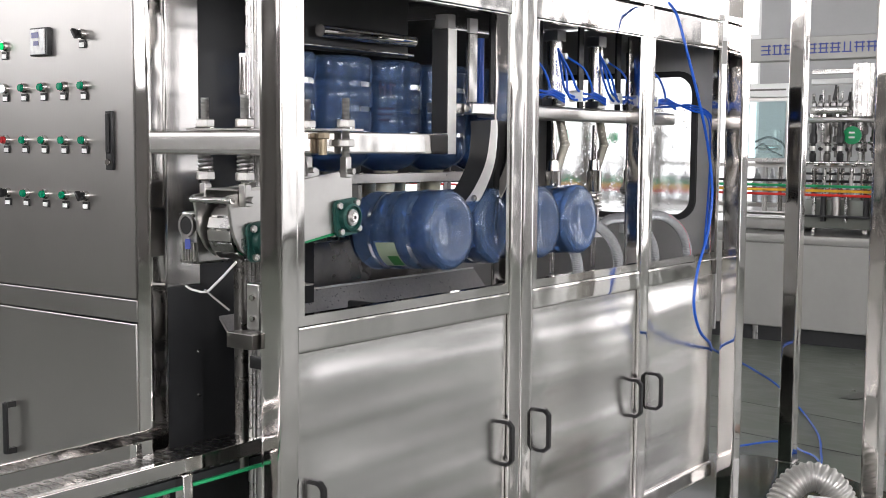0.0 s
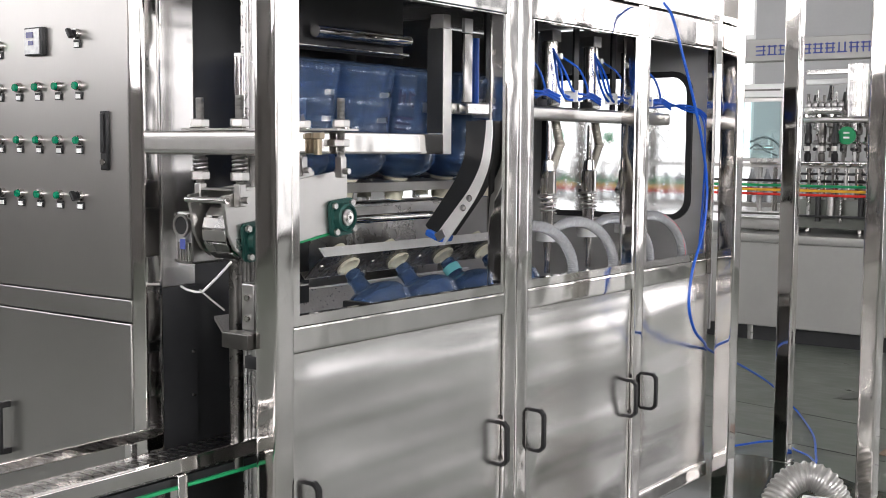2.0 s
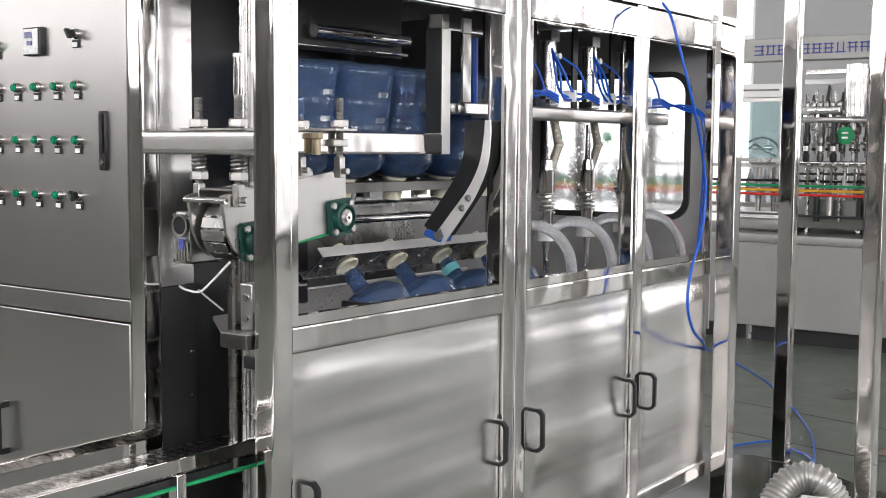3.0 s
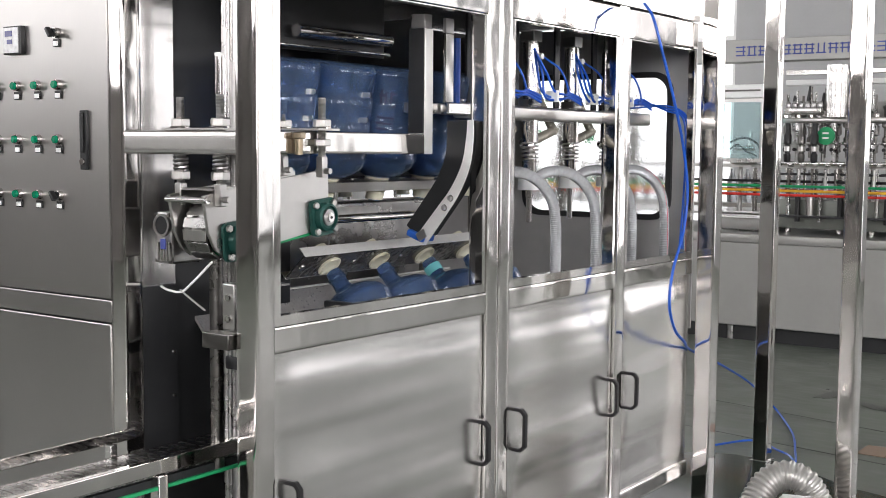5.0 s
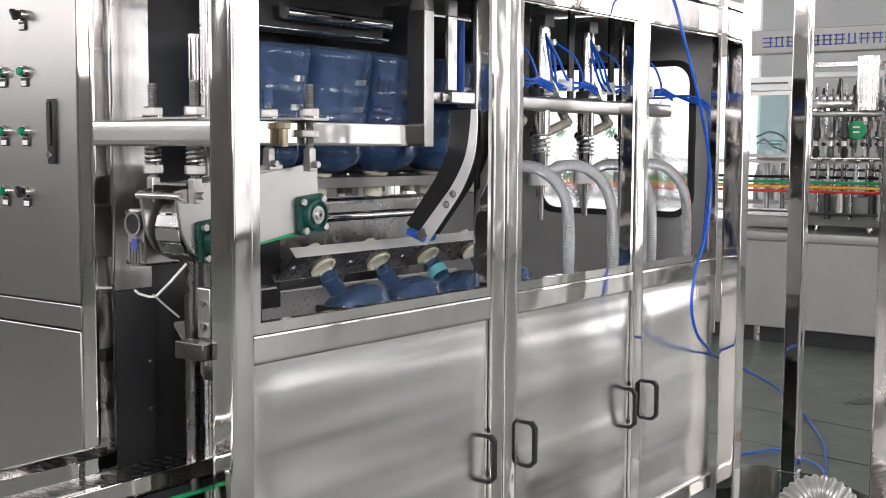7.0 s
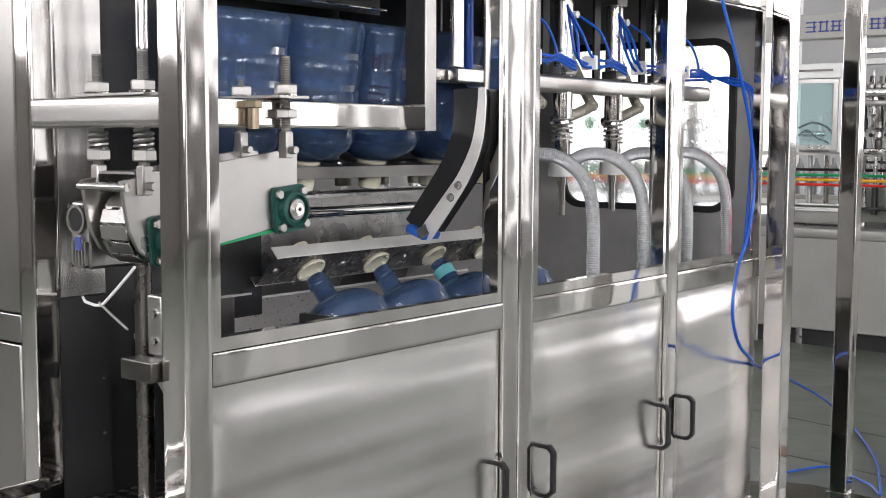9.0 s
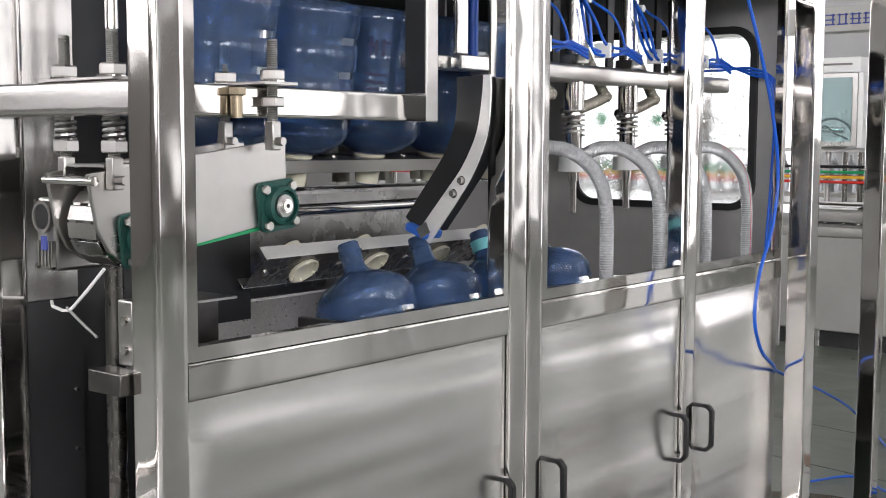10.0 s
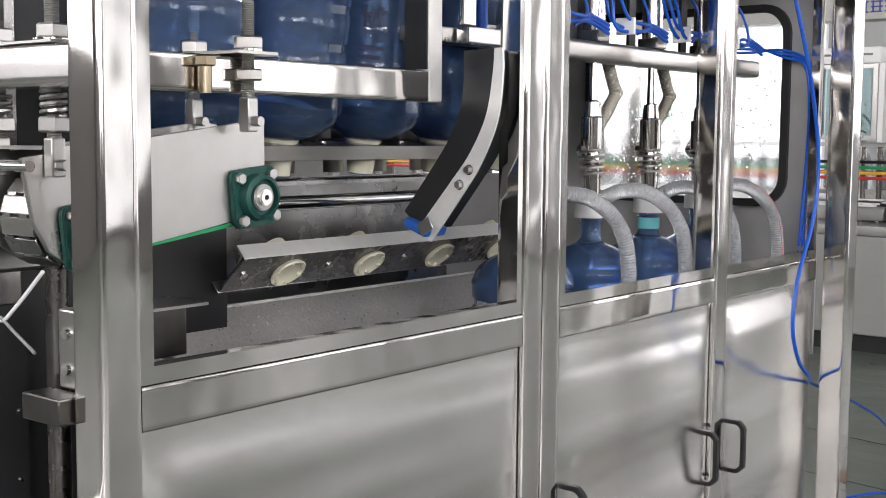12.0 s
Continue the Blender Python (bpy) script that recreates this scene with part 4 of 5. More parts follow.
def valve(y, tracer):
    t = thing("filling_valve", "turned stainless filling valve with spring and clear hose", "valve", pose(VALVE_X, y, 0), "filling valves")
    prof = [(0, 1.14), (0.012, 1.14), (0.012, 1.24), (0.016, 1.242), (0.016, 1.30), (0.026, 1.305), (0.026, 1.42), (0.022, 1.425), (0.022, 1.46), (0.033, 1.465), (0.033, 1.555), (0.026, 1.56), (0.022, 1.60), (0.013, 1.605), (0.010, 1.75), (0, 1.75)]
    part("stem", lathe(prof, 24), POLISHED, t)
    part("spring", coil((0, 0), 1.385, 1.465, 0.034, 0.0035, 5), PLATE, t)
    part("skirt", lathe([(0.026, 1.27), (0.048, 1.272), (0.046, 1.315), (0.026, 1.32)], 24), WHITE, t, "white plastic skirt")
    h = part("hose", sweep(spline([(0.015, 0.02, 1.318), (0.055, 0.08, 1.347), (0.10, 0.17, 1.335), (0.14, 0.25, 1.265), (0.155, 0.285, 1.15), (0.155, 0.29, 0.88)], 12), 0.0215, 14, 0.0013, 0.008), HOSE, t, "clear spiral-ribbed hose")
    if tracer:
        part("tracer", sweep(spline([(0.115, 0.16, 1.352), (0.157, 0.24, 1.283), (0.176, 0.275, 1.15), (0.177, 0.28, 0.92)], 8), 0.0012, 5), RED_LINE, h)
    # the return hose hangs in two lengths, which swing as the valve rises
    a, b = (part("return_hose", sweep(spline(line, 8), 0.0175, 12, 0.0018, 0.0095), RETURN, t, "grey spiral-ribbed return hose") for line in (
        [(0, 0, 0), (0, 0.09, -0.006), (0, 0.19, -0.004), (0, RETURN_LOW, 0)], [(0, 0, 0), (0, -0.006, -0.12), (0, -0.004, -0.26), (0, 0, -RETURN_HIGH)]))
    part("elbow", cyl((-0.019, 0, -RETURN_HIGH), (0.019, 0, -RETURN_HIGH), 0.019, None, 16, 0.008), RETURN, b)

    part("nipple", cyl((0.0, 0.005, 1.318), (0.03, 0.045, 1.335), 0.018), POLISHED, t)
    part("nipple", cyl((-0.02, 0.005, 1.463), (-0.05, 0.03, 1.462), 0.0195), POLISHED, t)
    return t


valves = [valve(y, y > 2.4) for y in VALVE_Y]


def filler_head():
    t = thing("filler_head", "steel cross bar with air cylinders and blue tubes", "machine head")
    part("cross_bar", box(-0.285, -0.215, 1.33, 2.88, 1.762, 1.818, 0.012, 3), PLATE, t)
    for y in VALVE_Y:
        c = part("air_cylinder", cyl((VALVE_X, y, 1.82), (VALVE_X, y, 2.10), 0.032), BRUSHED, t, "slim bright air cylinder")
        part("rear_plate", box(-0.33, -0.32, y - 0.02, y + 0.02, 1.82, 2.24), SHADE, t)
        part("cylinder_head", box(VALVE_X - 0.033, VALVE_X + 0.033, y - 0.033, y + 0.033, 2.08, 2.125, 0.004), DARK_STEEL, c)
        part("cylinder_foot", box(VALVE_X - 0.033, VALVE_X + 0.033, y - 0.033, y + 0.033, 1.82, 1.85, 0.004), DARK_STEEL, c)
        part("fitting", cyl((VALVE_X + 0.03, y - 0.02, 1.84), (VALVE_X + 0.055, y - 0.02, 1.84), 0.010, None, 10), WHITE, c)
        part("fitting", cyl((VALVE_X + 0.03, y, 2.02), (VALVE_X + 0.055, y, 2.02), 0.012, None, 10), WHITE, c)


filler_head()


def air_tubes():
    rng = random.Random(4)
    for k, y in enumerate(VALVE_Y):
        t = thing("air_tube", "bundle of thin blue pneumatic tubes with white ties", "tube", None, "air tubes")
        for j in range(3):
            o = 0.013 * j
            part("tube", sweep(spline([(-0.205 + o, y - 0.05 - o, 2.05 - o), (-0.19 + o, y - 0.045 + o, 1.95), (-0.18 + o, y + rng.uniform(-0.03, 0.03), 1.87 + rng.uniform(-0.02, 0.02)), (-0.17 + o, y + 0.10, 1.845 + rng.uniform(0, 0.03)), (-0.18, y + 0.2, 1.86 + 0.01 * j), (-0.18, y + 0.30, 1.835 + 0.012 * j)], 8), 0.0052, 8), BLUE_TUBE, t)
        part("tie", box(-0.20, -0.14, y + 0.03, y + 0.042, 1.838, 1.885, 0.003), WHITE, t)
        part("loop", sweep(spline([(-0.22, y + 0.05, 2.02), (-0.18, y + 0.12, 1.97), (-0.17, y + 0.17, 1.88), (-0.18, y + 0.12, 1.845)], 8), 0.0045, 6), BLUE_TUBE, t)


air_tubes()


def long_tubes():
    t = thing("blue_air_line", "loose blue air line hanging down past the machine's end", "air line")
    hang = [(0.03, 2.28, 2.26), (0.06, 2.297, 2.204), (0.06, 2.386, 2.069), (0.06, 2.511, 1.858), (0.06, 2.61, 1.662), (0.06, 2.664, 1.46), (0.06, 2.632, 1.284), (0.06, 2.536, 1.113), (0.06, 2.51, 0.965), (0.06, 2.575, 0.845), (0.06, 2.687, 0.776)]
    # the loop hangs a hand's breadth clear of the doors
    a = [(x + 0.13 * k, y - 0.257 * k, z + 0.052 * k * (1.65 - z)) for (x, y, z), k in zip(hang, (0.3, 0.5, 0.8, 1, 1, 1, 1, 1, 1, 0.9, 0.55))]
    a += [(0.012, 2.85, 0.722), (-0.02, 3.02, 0.672), (-0.03, 3.119, 0.645),
         (-0.083, 3.4, 0.571), (-0.151, 3.8, 0.455), (-0.23, 4.3, 0.296), (-0.33, 4.85, 0.09), (-0.27, 4.9, 0.012), (-0.006, 4.401, 0.012), (0.15, 4.0, 0.012), (0.224, 3.789, 0.012), (0.15, 3.9, 0.012), (0.068, 3.966, 0.012), (-0.127, 4.102, 0.012), (-0.263, 3.865, 0.012)]
    part("line", sweep(spline(a, 10), 0.0062, 8), BLUE_TUBE, t)
    u = thing("blue_air_bundle", "blue air lines running down the end sheet", "air line")
    for k in range(3):
        o = 0.012 * k
        part("line", sweep(spline([(-0.28, 2.6, 1.835 + o), (-0.26, 2.88, 1.85 + o), (-0.14, 2.90, 1.855 - o), (-0.04 - o, 2.90, 1.80), (-0.02 - o, 2.90, 1.66), (-0.025 - o, 2.90, 1.45), (-0.04 - o, 2.90, 1.18)], 10), 0.005, 8), BLUE_TUBE, u)


long_tubes()


# ---- infeed conveyor at the floor side ----
def infeed_conveyor():
    t = thing("infeed_conveyor", "low steel slat conveyor with green wear strips", "conveyor")
    part("side_rail", box(-0.225, -0.203, -3.0, 0.9, 0.742, 0.785, 0.003), POLISHED, t)
    part("side_rail", box(-0.475, -0.46, -3.0, 0.9, 0.69, 0.736, 0.003), POLISHED, t)
    part("guide_rail", box(-0.51, -0.495, -3.0, -0.005, 0.768, 0.80, 0.004), POLISHED, t)
    for y in (-1.4, -0.7, -0.10):
        part("guide_post", box(-0.515, -0.485, y - 0.012, y + 0.012, 0.60, 0.768, 0.002), BRUSHED, t)
    for x in (-0.4565,):
        part("wear_strip", box(x - 0.003, x + 0.003, -3.0, 0.9, 0.726, 0.733), BELT_GREEN, t, "green plastic wear strip")
    part("return_strip", box(-0.203, -0.193, -3.0, 0.9, 0.703, 0.712), BELT_GREEN, t, "green return strip")
    for y in (-1.2, -0.17, 0.55):
        part("leg", box(-0.226, -0.192, y - 0.018, y + 0.018, 0.0, 0.741, 0.003), POLISHED, t)
        part("leg", box(-0.50, -0.46, y - 0.025, y + 0.025, 0.0, 0.70, 0.003), POLISHED, t)
    # hinged chain slats with curved edges
    outline = [(-0.115, -0.02), (-0.05, -0.02), (-0.02, -0.029), (0.02, -0.029), (0.05, -0.02), (0.115, -0.02), (0.115, 0.016), (0.05, 0.016), (0.02, 0.007), (-0.02, 0.007), (-0.05, 0.016), (-0.115, 0.016)]
    me = smooth_mesh("slat", prism(outline, 0.006, None), DARK_STEEL)
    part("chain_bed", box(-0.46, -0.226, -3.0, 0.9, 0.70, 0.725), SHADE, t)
    for k in range(101):
        s = new("slat", me)
        s.parent, s.location = t, (-0.34, -2.97 + 0.0381 * k, 0.732)


infeed_conveyor()


# ---- far bottling line ----
def far_line():
    t = thing("bottling_line", "grey and steel bottling machine behind guard posts", "machine")
    y = 7.5
    part("base", box(-3.4, 1.6, y, y + 1.6, 0.14, 0.86, 0.01), FAR_GREY, t, "pale grey lower cabinet")
    part("ledge", box(-3.4, 1.6, y - 0.01, y + 1.6, 0.862, 0.935, 0.008), FAR_GREY, t)
    for x in (-3.2, -1.7, -0.2, 1.3):
        part("leg", cyl((x, y + 0.15, 0), (x, y + 0.15, 0.14), 0.04), DARK_STEEL, t)
        part("leg", cyl((x, y + 1.4, 0), (x, y + 1.4, 0.14), 0.04), DARK_STEEL, t)
    # recessed dark block added as the shadow under the base
    part("base_shadow", box(-3.3, 1.5, y + 0.12, y + 1.5, 0.0, 0.139), SHADE, t, "dark recessed block for the shadow under the cabinet")
    head = part("header", box(-3.4, 1.6, y - 0.02, y + 0.15, 2.395, 2.585, 0.006), FAR_GREY, t, "grey header panel with blue lettering")
    rng = random.Random(9)
    x = -1.66
    for k in range(14):
        w = 0.082
        for (a, b, c, d) in ((0, w, 0.07, 0.08), (0, w, 0.035, 0.045), (0, w, 0.0, 0.01), (0.012, 0.022, 0, 0.085), (w - 0.022, w - 0.012, 0.0, 0.085)):
            if rng.random() < 0.85:
                part("sign_bar", box(x + a, x + b, y - 0.026, y - 0.0205, 2.445 + c, 2.445 + d), SIGN_BLUE, head)
        x += 0.098
    for xx in (-3.38, -0.62, 0.5, 1.55):
        part("upright", box(xx - 0.04, xx + 0.04, y, y + 0.08, 0.936, 2.36, 0.006), POLISHED, t)
        part("upright", box(xx - 0.04, xx + 0.04, y + 1.5, y + 1.58, 0.936, 2.36, 0.006), POLISHED, t)
    glass = part("glass_pane", box(-1.81, -1.445, y + 0.03, y + 0.036, 1.58, 2.06), TINTED, t)
    glass.visible_shadow = False
    part("pane_frame", frame_plate([(-1.84, 1.55), (-1.41, 1.55), (-1.41, 2.09), (-1.84, 2.09)], [(-1.80, 1.58), (-1.45, 1.58), (-1.45, 2.06), (-1.80, 2.06)], 0.02, at(0, y + 0.05, 0, FACE_Y)), PLATE, t)
    for z, m in ((1.345, STRIPE_GREEN), (1.305, STRIPE_YELLOW), (1.268, STRIPE_RED)):
        part("guide_strip", cyl((-6.5, y + 0.25, z), (1.5, y + 0.25, z), 0.0115, None, 8), m, t)
        part("guide_strip", cyl((-6.5, y + 0.55, z + 0.04), (1.5, y + 0.55, z + 0.03), 0.010, None, 8), m, t)
    part("plate", box(-3.3, 1.5, y + 0.3, y + 1.3, 1.50, 1.53), PLATE, t)
    part("plate", box(-3.3, 1.5, y + 0.3, y + 1.3, 1.08, 1.10), PLATE, t)
    # two rows of filling heads over a star plate
    for row in range(2):
        for k in range(9):
            x = -1.33 + 0.105 * k + 0.05 * row + rng.uniform(-0.012, 0.012)
            yy = y + 0.32 + 0.28 * row
            prof = [(0, 0.0), (0.014, 0.0), (0.014, 0.10), (0.030, 0.11), (0.030, 0.17), (0.018, 0.18), (0.018, 0.25), (0.036, 0.26), (0.036, 0.33), (0.022, 0.34), (0.022, 0.40), (0.030, 0.41), (0.030, 0.43), (0.012, 0.44), (0.012, 0.60), (0, 0.60)]
            bm = lathe(prof, 12)
            bm.transform(Matrix.Translation((x, yy, 1.53 + 0.03 * (k % 3))))
            v = part("filling_head", bm, (DULL, DARK_STEEL, DULL)[k % 3], t)
            part("clamp", box(x - 0.035, x + 0.035, yy - 0.03, yy + 0.03, 1.70, 1.725, 0.006), DARK_STEEL, v)
            part("knob", cyl((x, yy - 0.05, 1.66), (x, yy - 0.02, 1.66), 0.016, None, 10), BLACK, v)
            part("rod", cyl((x + 0.03, yy, 1.10), (x + 0.03, yy, 1.50), 0.012 + 0.006 * (k % 2), None, 8), (POLISHED, DARK_STEEL)[k % 2], v)
            part("neck_clip", box(x - 0.03, x + 0.03, yy - 0.05, yy - 0.01, 1.44, 1.46, 0.004), BLACK, v)
    for k, (x, z) in enumerate(((-1.27, 2.02), (-1.14, 2.10), (-1.02, 2.04))):
        lev = part("lever", cyl((x, y + 0.30, z - 0.06), (x + 0.02, y + 0.30, z + 0.10), 0.016, 0.010, 10), BLACK, t)
        part("lever_ball", cyl((x, y + 0.27, z - 0.08), (x, y + 0.33, z - 0.08), 0.036, None, 16), DARK_STEEL, lev)
    part("upper_plate", box(-1.36, -0.45, y + 0.26, y + 0.75, 1.885, 1.93, 0.008), PLATE, t)
    for k in range(8):
        x = -1.32 + 0.11 * k
        part("bolt", hex_nut((x, y + 0.28, 1.945), 0.022, 0.03), POLISHED, t)
    hood_far = part("pane_hood", box(-1.86, -1.39, y + 0.02, y + 0.30, 2.095, 2.21, 0.01), WHITE, t, "white hood over the glass pane")
    part("hood_slot", box(-1.80, -1.45, y + 0.012, y + 0.0195, 2.15, 2.165), DULL, hood_far)
    part("side_jamb", box(-1.40, -1.36, y + 0.02, y + 0.10, 1.53, 2.095, 0.004), WHITE, t)
    for z in (2.215, 2.30):
        part("rear_beam", box(-1.38, 0.4, y + 0.42, y + 0.50, z, z + 0.045, 0.006), (WHITE, BRUSHED)[z > 2.25], t)
    part("head_ring", box(-1.30, -0.98, y + 0.17, y + 0.24, 1.955, 2.015, 0.012), BRUSHED, t)
    for k in range(6):
        xx = -1.27 + 0.055 * k
        c = part("cap_nut", lathe([(0, 0), (0.024, 0), (0.026, 0.02), (0.018, 0.045), (0.006, 0.052), (0, 0.052)], 10), DARK_STEEL, t)
        c.location = (xx, y + 0.20, 2.016)
    for k, xx in enumerate((-1.25, -1.13, -1.02, -0.72)):
        st = part("coupling", lathe([(0, 1.55), (0.022, 1.55), (0.03, 1.57), (0.03, 1.62), (0.02, 1.63), (0.02, 1.70), (0.034, 1.71), (0.034, 1.78), (0.022, 1.80), (0.022, 1.88), (0, 1.88)], 12), (BLACK, DULL)[k % 2], t)
        st.location = (xx, y + 0.15, 0)
        part("collar", cyl((0, 0, 1.645), (0, 0, 1.685), 0.028, None, 12), PLATE, st)
    part("under_rail", cyl((-1.36, y + 0.15, 1.545), (-0.4, y + 0.15, 1.545), 0.016, None, 10), BRUSHED, t)
    for k in range(9):
        part("rail_clip", box(-1.33 + 0.105 * k, -1.295 + 0.105 * k, y + 0.11, y + 0.16, 1.515, 1.54, 0.004), DARK_STEEL, t)
    # feeding gear on the bench under the glass
    gear = part("feed_block", box(-1.80, -1.60, y + 0.25, y + 0.40, 1.53, 1.62, 0.01), PLATE, t)
    part("feed_cylinder", cyl((-1.78, y + 0.3, 1.67), (-1.60, y + 0.3, 1.67), 0.025), POLISHED, gear)
    part("feed_post", cyl((-1.64, y + 0.32, 1.53), (-1.64, y + 0.32, 1.82), 0.02), PLATE, gear)
    part("feed_arm", box(-1.76, -1.60, y + 0.31, y + 0.34, 1.80, 1.82), DARK_STEEL, gear)
    part("feed_tube", sweep(spline([(-1.82, y + 0.3, 1.72), (-1.70, y + 0.28, 1.76), (-1.58, y + 0.28, 1.72), (-1.50, y + 0.28, 1.60), (-1.49, y + 0.28, 1.55)], 8), 0.010, 8), BLACK, gear)
    part("feed_tube", sweep(spline([(-1.82, y + 0.3, 1.66), (-1.74, y + 0.27, 1.70), (-1.66, y + 0.27, 1.64), (-1.56, y + 0.27, 1.60)], 8), 0.008, 8), BLACK, gear)
    for x in (-1.76, -1.62, -1.50):
        part("bench_leg", cyl((x, y + 0.4, 0.936), (x, y + 0.4, 1.50), 0.022, None, 12), (POLISHED, DARK_STEEL, POLISHED)[int(x * 10) % 3], t)
    part("black_rail", cyl((-2.6, y + 0.35, 1.385), (1.5, y + 0.35, 1.385), 0.012, None, 8), BLACK, t)
    for k in range(4):
        part("tray_slat", box(-1.93, -1.44, y + 0.18 + 0.06 * k, y + 0.21 + 0.06 * k, 1.062 + 0.012 * k, 1.074 + 0.012 * k), WHITE, t)
    part("bin", box(-1.95, -1.42, y + 0.3, y + 0.9, 0.95, 1.06, 0.02), FAR_GREY, t)
    part("tank", box(-1.33, 1.4, y + 0.22, y + 1.2, 0.99, 1.235, 0.01), TROUGH, t, "grey steel trough")
    part("cross_beam", box(-1.4, 1.5, y + 0.7, y + 0.8, 1.93, 2.08, 0.01), FAR_GREY, t)
    for x in (-6.3, -5.3, -4.3):
        part("strip_post", cyl((x, y + 0.4, 0), (x, y + 0.4, 1.4), 0.02, None, 10), POLISHED, t)
    for k, x in enumerate((-1.24, -1.16, -1.05, -0.97, -0.80, -0.73, -0.50, -0.42)):
        part("drive_rod", cyl((x, y + 0.19, 1.10 - 0.05 * (k % 2)), (x, y + 0.19, 1.26), 0.016 + 0.008 * (k % 3), None, 10), (DARK_STEEL, BLACK, PLATE)[k % 3], t)
    part("clamp_bar", box(-1.32, -0.40, y + 0.16, y + 0.215, 1.085, 1.105, 0.003), SHADE, t)
    for x in (-1.35, -0.9, -0.62, -0.3, 0.1):
        part("column", cyl((x, y + 0.5, 0.936), (x, y + 0.5, 1.5), 0.03, None, 12), POLISHED, t)
    part("piston", cyl((-0.86, y + 0.2, 1.93), (-0.86, y + 0.2, 2.36), 0.085), BRUSHED, t)
    bm = cyl((-0.94, y + 0.19, 1.775), (-0.94, y + 0.21, 1.775), 0.075, None, 24)
    disc = part("green_disc", bm, STRIPE_GREEN, t, "round green label")
    for dz in (-0.025, 0.015):
        part("disc_mark", box(-0.965, -0.915, y + 0.182, y + 0.1895, 1.775 + dz, 1.79 + dz), WHITE, disc)
    for x, z in ((-3.72, 1.77), (-3.18, 1.757)):
        d = part("green_disc", cyl((x, y + 0.19, z), (x, y + 0.21, z), 0.058, None, 24), STRIPE_GREEN, t, "round green label")
        part("disc_mark", box(x - 0.025, x + 0.025, y + 0.182, y + 0.1895, z - 0.03, z - 0.012), WHITE, d)
        part("disc_mark", box(x - 0.025, x + 0.025, y + 0.182, y + 0.1895, z + 0.012, z + 0.03), WHITE, d)
    wheel = part("hand_wheel", sweep([(-2.66 + 0.13 * math.cos(a), y + 0.1, 1.66 + 0.13 * math.sin(a)) for a in (2 * math.pi * k / 24 for k in range(25))], 0.012, 8), DARK_STEEL, t, "dark spoked hand wheel")
    for a in (0.4, 2.5, 4.6):
        part("spoke", cyl((-2.66, y + 0.1, 1.66), (-2.66 + 0.13 * math.cos(a), y + 0.1, 1.66 + 0.13 * math.sin(a)), 0.009, None, 8), DARK_STEEL, wheel)
    for k in range(11):
        x = -4.5 + 0.17 * k
        h = part("rinsing_column", lathe([(0, 1.12), (0.02, 1.12), (0.02, 1.30), (0.035, 1.31), (0.035, 1.42), (0.022, 1.43), (0.022, 1.50 + 0.05 * (k % 3)), (0, 1.50 + 0.05 * (k % 3))], 12), (PLATE, DARK_STEEL, BRUSHED)[k % 3], t)
        part("clamp", box(x - 0.04, x + 0.04, y + 0.30, y + 0.36, 1.36, 1.39, 0.005), DARK_STEEL, h)
        h.location = (x, y + 0.33, 0)
        for c in h.children:
            c.location = (-x, -(y + 0.33), 0)
    # a row of filled bottles on the far line, behind the machine's window
    for k in range(26):
        x = -5.0 + 0.16 * k
        bm = lathe([(0, 0), (0.05, 0), (0.052, 0.02), (0.052, 0.2), (0.03, 0.27), (0.016, 0.3), (0.016, 0.34), (0, 0.34)], 12)
        bm.transform(Matrix.Translation((x, y + 1.9, 1.12)))
        part("small_bottle", bm, HOSE, t)
    part("far_shelf", box(-5.2, -0.8, y + 1.7, y + 2.1, 1.08, 1.12), PLATE, t)
    for x in (-5.0, -3.0, -1.0):
        part("far_leg", box(x - 0.03, x + 0.03, y + 1.87, y + 1.93, 0, 1.08), PLATE, t)


far_line()


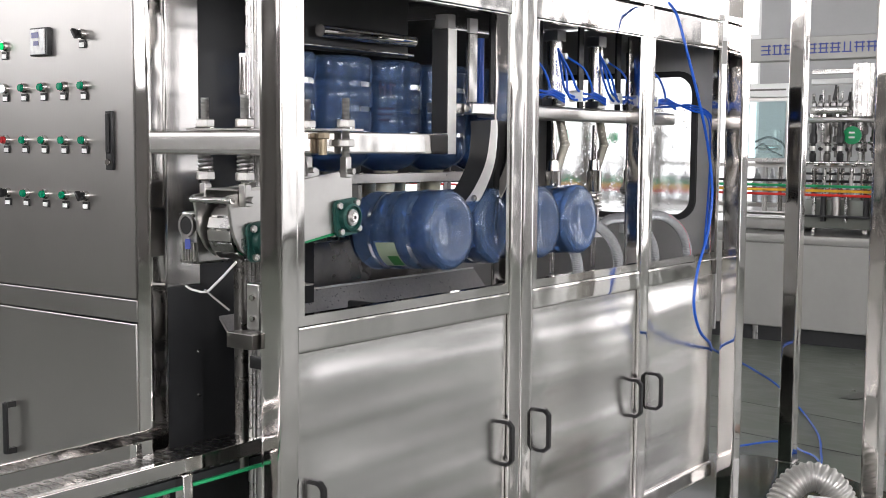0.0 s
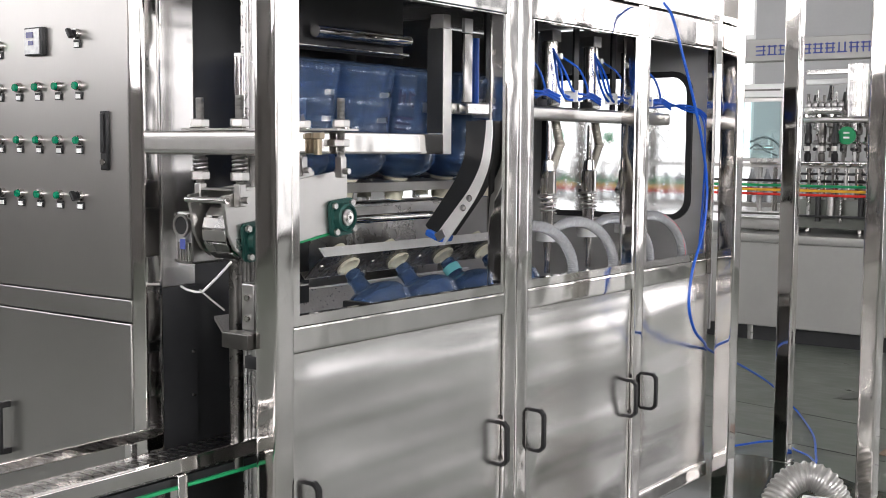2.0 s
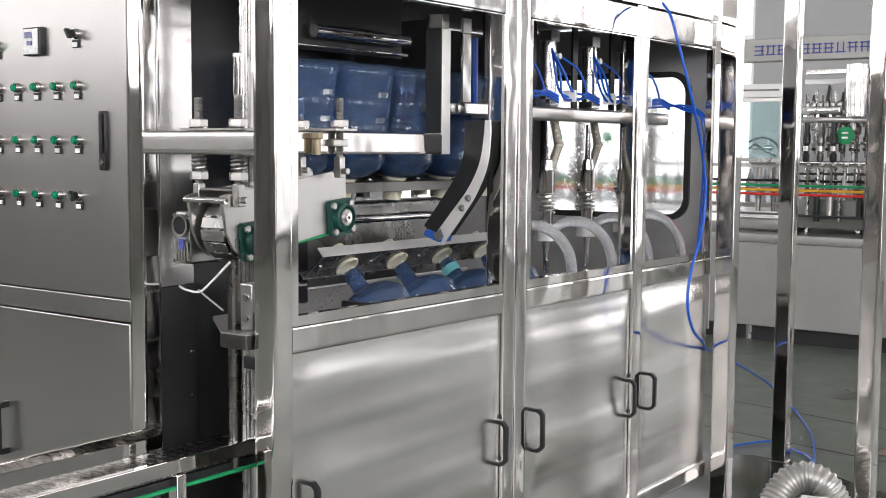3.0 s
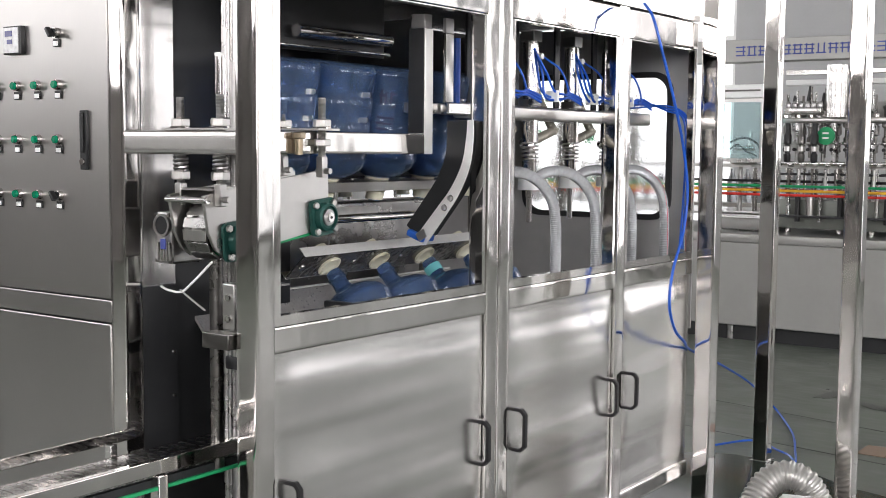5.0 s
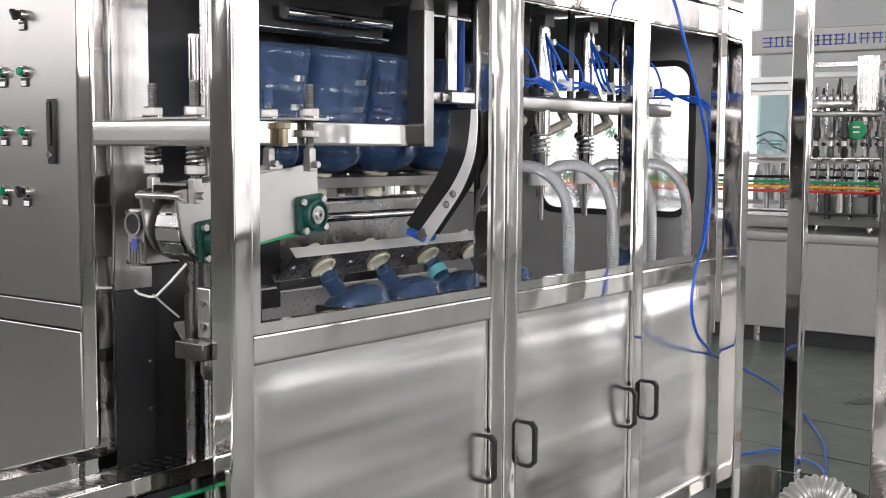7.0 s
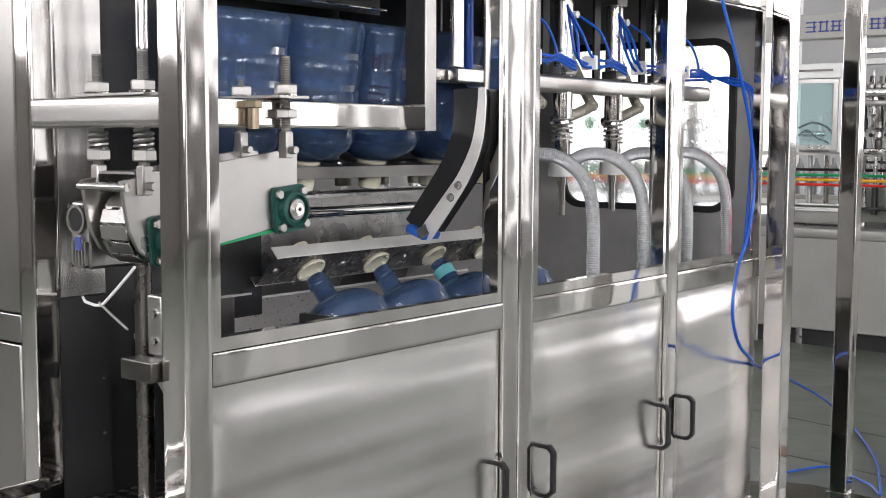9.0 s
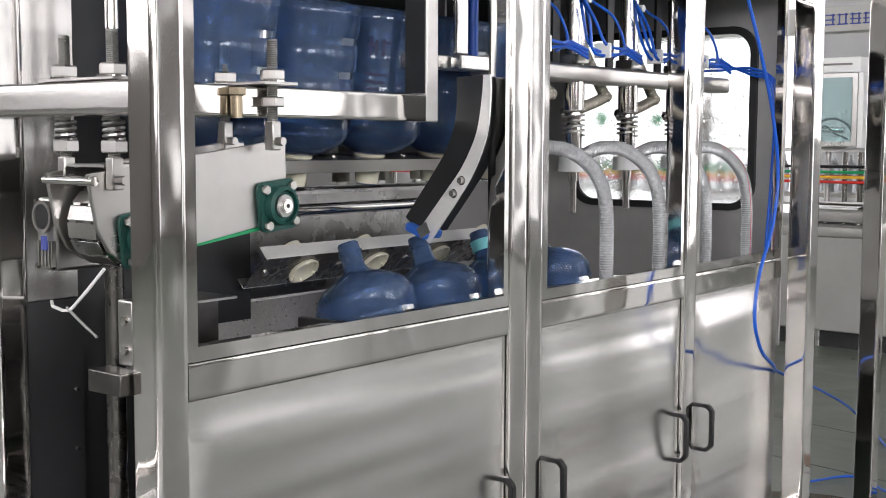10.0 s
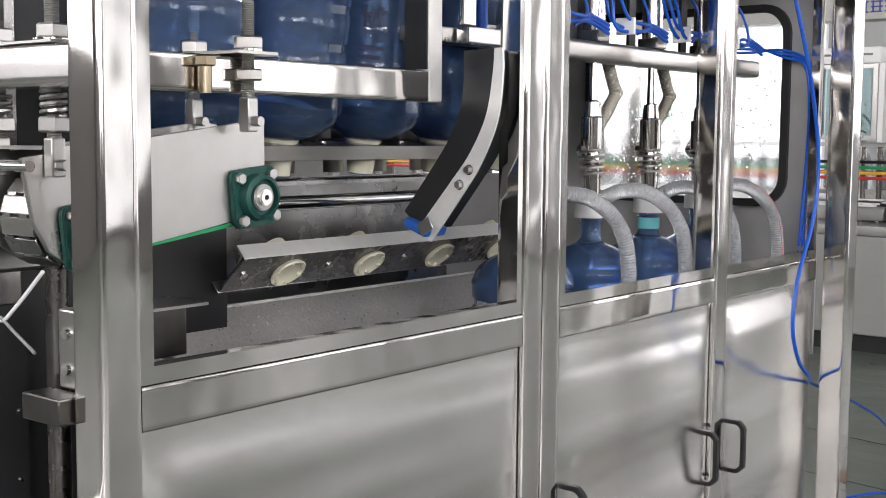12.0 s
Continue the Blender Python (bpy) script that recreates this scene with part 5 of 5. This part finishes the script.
# ---- things on the floor by the outlet ----
def duct():
    t = thing("ribbed_duct", "grey ribbed metal suction duct lying by the posts", "duct")
    part("hose", sweep(spline([(0.47, 2.46, 0.03), (0.475, 2.52, 0.12), (0.51, 2.60, 0.215), (0.575, 2.65, 0.25), (0.65, 2.67, 0.225), (0.70, 2.69, 0.14), (0.72, 2.70, 0.05)], 12), 0.058, 22, 0.008, 0.023), DUCT, t)
    u = thing("junction_box", "small pale plastic box on the floor", "box", pose(0.685, 2.46, 0, 0, 0, 15))
    part("case", box(-0.075, 0.075, -0.06, 0.06, 0.0, 0.20, 0.012, 3), WHITE, u)
    part("lid", box(-0.06, 0.06, -0.045, 0.045, 0.20, 0.215, 0.006), WHITE, u)
    part("socket", cyl((0, -0.06, 0.14), (0, -0.064, 0.14), 0.03), DARK_STEEL, u)
    part("scrap", box(0.42, 0.72, 4.2, 4.42, 0.002, 0.006), CARDBOARD)
    tagged(bpy.data.objects["scrap"], "flat brown scrap of cardboard on the floor", "cardboard")
    rng = random.Random(2)
    for k in range(16):
        w = thing("water_puddle", "dark thin puddle on the painted floor", "puddle", pose(rng.uniform(-1.6, 1.2), rng.uniform(4.2, 7.4), 0.003, 0, 0, rng.uniform(0, 180)), "floor puddles")
        n, ra, rb = 14, rng.uniform(0.08, 0.3), rng.uniform(0.02, 0.07)
        pts = [(ra * math.cos(2 * math.pi * i / n) * rng.uniform(0.7, 1.1), rb * math.sin(2 * math.pi * i / n) * rng.uniform(0.7, 1.1)) for i in range(n)]
        part("film", prism(pts, 0.001), material("puddle_water", (0.022, 0.026, 0.022), 0.30) if k == 0 else bpy.data.materials["puddle_water"], w)
    w = thing("water_pool", "wide shallow pool of clear water by the duct", "puddle", pose(0.05, 3.15, 0.002))
    n = 40
    pts = [((0.85 + 0.12 * math.sin(5 * a) + rng.uniform(-0.04, 0.04)) * math.cos(a), (0.58 + 0.07 * math.sin(4 * a + 1) + rng.uniform(-0.03, 0.03)) * math.sin(a)) for a in (2 * math.pi * i / n for i in range(n))]
    part("film", prism(pts, 0.0012), material("pool_water", (0.03, 0.038, 0.032), 0.10, 0, 0.05, 8, (1, 1, 1), 0.04, ior=1.2), w)


duct()


# ---- what moves ----
def motions():
    # bottles: swing down on the carrier, drop onto the chute, then stand up and slide into the filler
    swing = [(0.0, -0.25, 1.365, -93), (0.1, -0.25, 1.35, -88), (0.3, -0.25, 1.25, -64), (0.5, -0.265, 1.165, -50), (0.8, -0.325, 1.045, -43), (0.9, -0.31, 1.03, -42), (1.1, -0.285, 0.985, -41), (9.7, -0.285, 0.985, -41)]
    slide = [(9.8, -0.28, 0.995, -37, 0.0), (9.9, -0.275, 1.02, -31, 0.03), (10.0, -0.265, 1.035, -23, 0.08), (10.1, -0.26, 1.05, -15, 0.14), (10.2, -0.255, 1.058, -10, 0.29), (10.3, -0.25, 1.05, -5, 0.53), (10.4, -0.25, 1.045, -1, 0.86), (10.5, -0.25, 1.045, 0, 0.98), (10.6, -0.25, 1.045, 0, 1.0), (12.0, -0.25, 1.045, 0, 1.0)]
    for k, b in enumerate(moving_bottles):
        y = BOTTLE_Y[k]
        rows = [(t, pose(x, y, z, 0, a)) for t, x, z, a in swing]
        for t, x, z, a, d in slide:
            rows.append((t, pose(x, y + d * (VALVE_Y[k] - y), z, 0, a)))
        walk(b, rows)
    walk(lower_carrier, [(0.0, pose(-0.60, 0, 1.37, 0, 92)), (0.1, pose(-0.60, 0, 1.355, 0, 96)), (0.3, pose(-0.565, 0, 1.30, 0, 116)), (0.5, pose(-0.53, 0, 1.255, 0, 130)), (0.8, pose(-0.50, 0, 1.232, 0, 137)), (12.0, pose(-0.50, 0, 1.232, 0, 137))])
    lift = [(0.0, -0.07, 0.02, 0), (0.1, -0.065, 0.02, 0), (0.3, -0.03, 0.02, 0), (0.5, -0.015, 0.018, 0), (0.7, 0.0, 0.012, 3), (0.9, 0.0, 0.0, 8), (12.0, 0.0, 0.0, 8)]
    walk(upper_carrier, [(t, pose(-0.46 + dx, -0.06, 1.53 + dz, 0, a)) for t, dx, dz, a in lift])
    for b in upper_bottles:
        x, y, z = b.matrix_world.translation
        walk(b, [(t, pose(-0.46 + dx, y, 1.53 + dz, 0, a) @ pose(0, 0, 0.215, 180)) for t, dx, dz, a in lift])
    drop = [(0.0, 0.0), (2.7, 0.0), (3.2, 0.01), (3.9, 0.20), (4.3, 0.21), (11.5, 0.21), (11.65, 0.19), (11.9, 0.07), (12.0, 0.05)]
    times = sorted({t for t, _ in drop} | {3.3, 3.45, 3.6, 3.75, 11.75, 11.82})
    for v, y in zip(valves, VALVE_Y):
        walk(v, [(t, pose(VALVE_X, y, dz)) for t, dz in drop])
        low, high = (c for c in v.children if c.name.startswith("return_hose"))
        low_rows, high_rows = [], []
        for t in times:
            dz = float(np.interp(t, [d[0] for d in drop], [d[1] for d in drop]))
            # the elbow of two lengths between the valve's port and the fixed clamp over the bar
            py, pz, cy, cz = 0.03, 1.462, 0.075, 1.945 - dz
            gap = math.hypot(cy - py, cz - pz)
            bend = math.acos((RETURN_LOW ** 2 + gap ** 2 - RETURN_HIGH ** 2) / (2 * RETURN_LOW * gap))
            rise = math.atan2(cz - pz, cy - py) - bend
            ey, ez = py + RETURN_LOW * math.cos(rise), pz + RETURN_LOW * math.sin(rise)
            lean = math.atan2(ey - cy, cz - ez)
            low_rows.append((t, pose(-0.05, py, pz, math.degrees(rise))))
            high_rows.append((t, pose(-0.05, cy, cz, math.degrees(lean))))
        walk(low, low_rows)
        walk(high, high_rows)
    walk(pusher, [(0.0, pose(-0.30, 0.70, 1.02)), (9.7, pose(-0.30, 0.70, 1.02)), (9.9, pose(-0.30, 0.71, 1.02)), (10.1, pose(-0.29, 0.78, 1.02)), (10.2, pose(-0.28, 0.88, 1.02)), (10.3, pose(-0.28, 1.02, 1.01)), (10.4, pose(-0.28, 1.22, 1.0)), (10.6, pose(-0.28, 1.24, 0.98)), (12.0, pose(-0.28, 1.10, 0.98))])


motions()
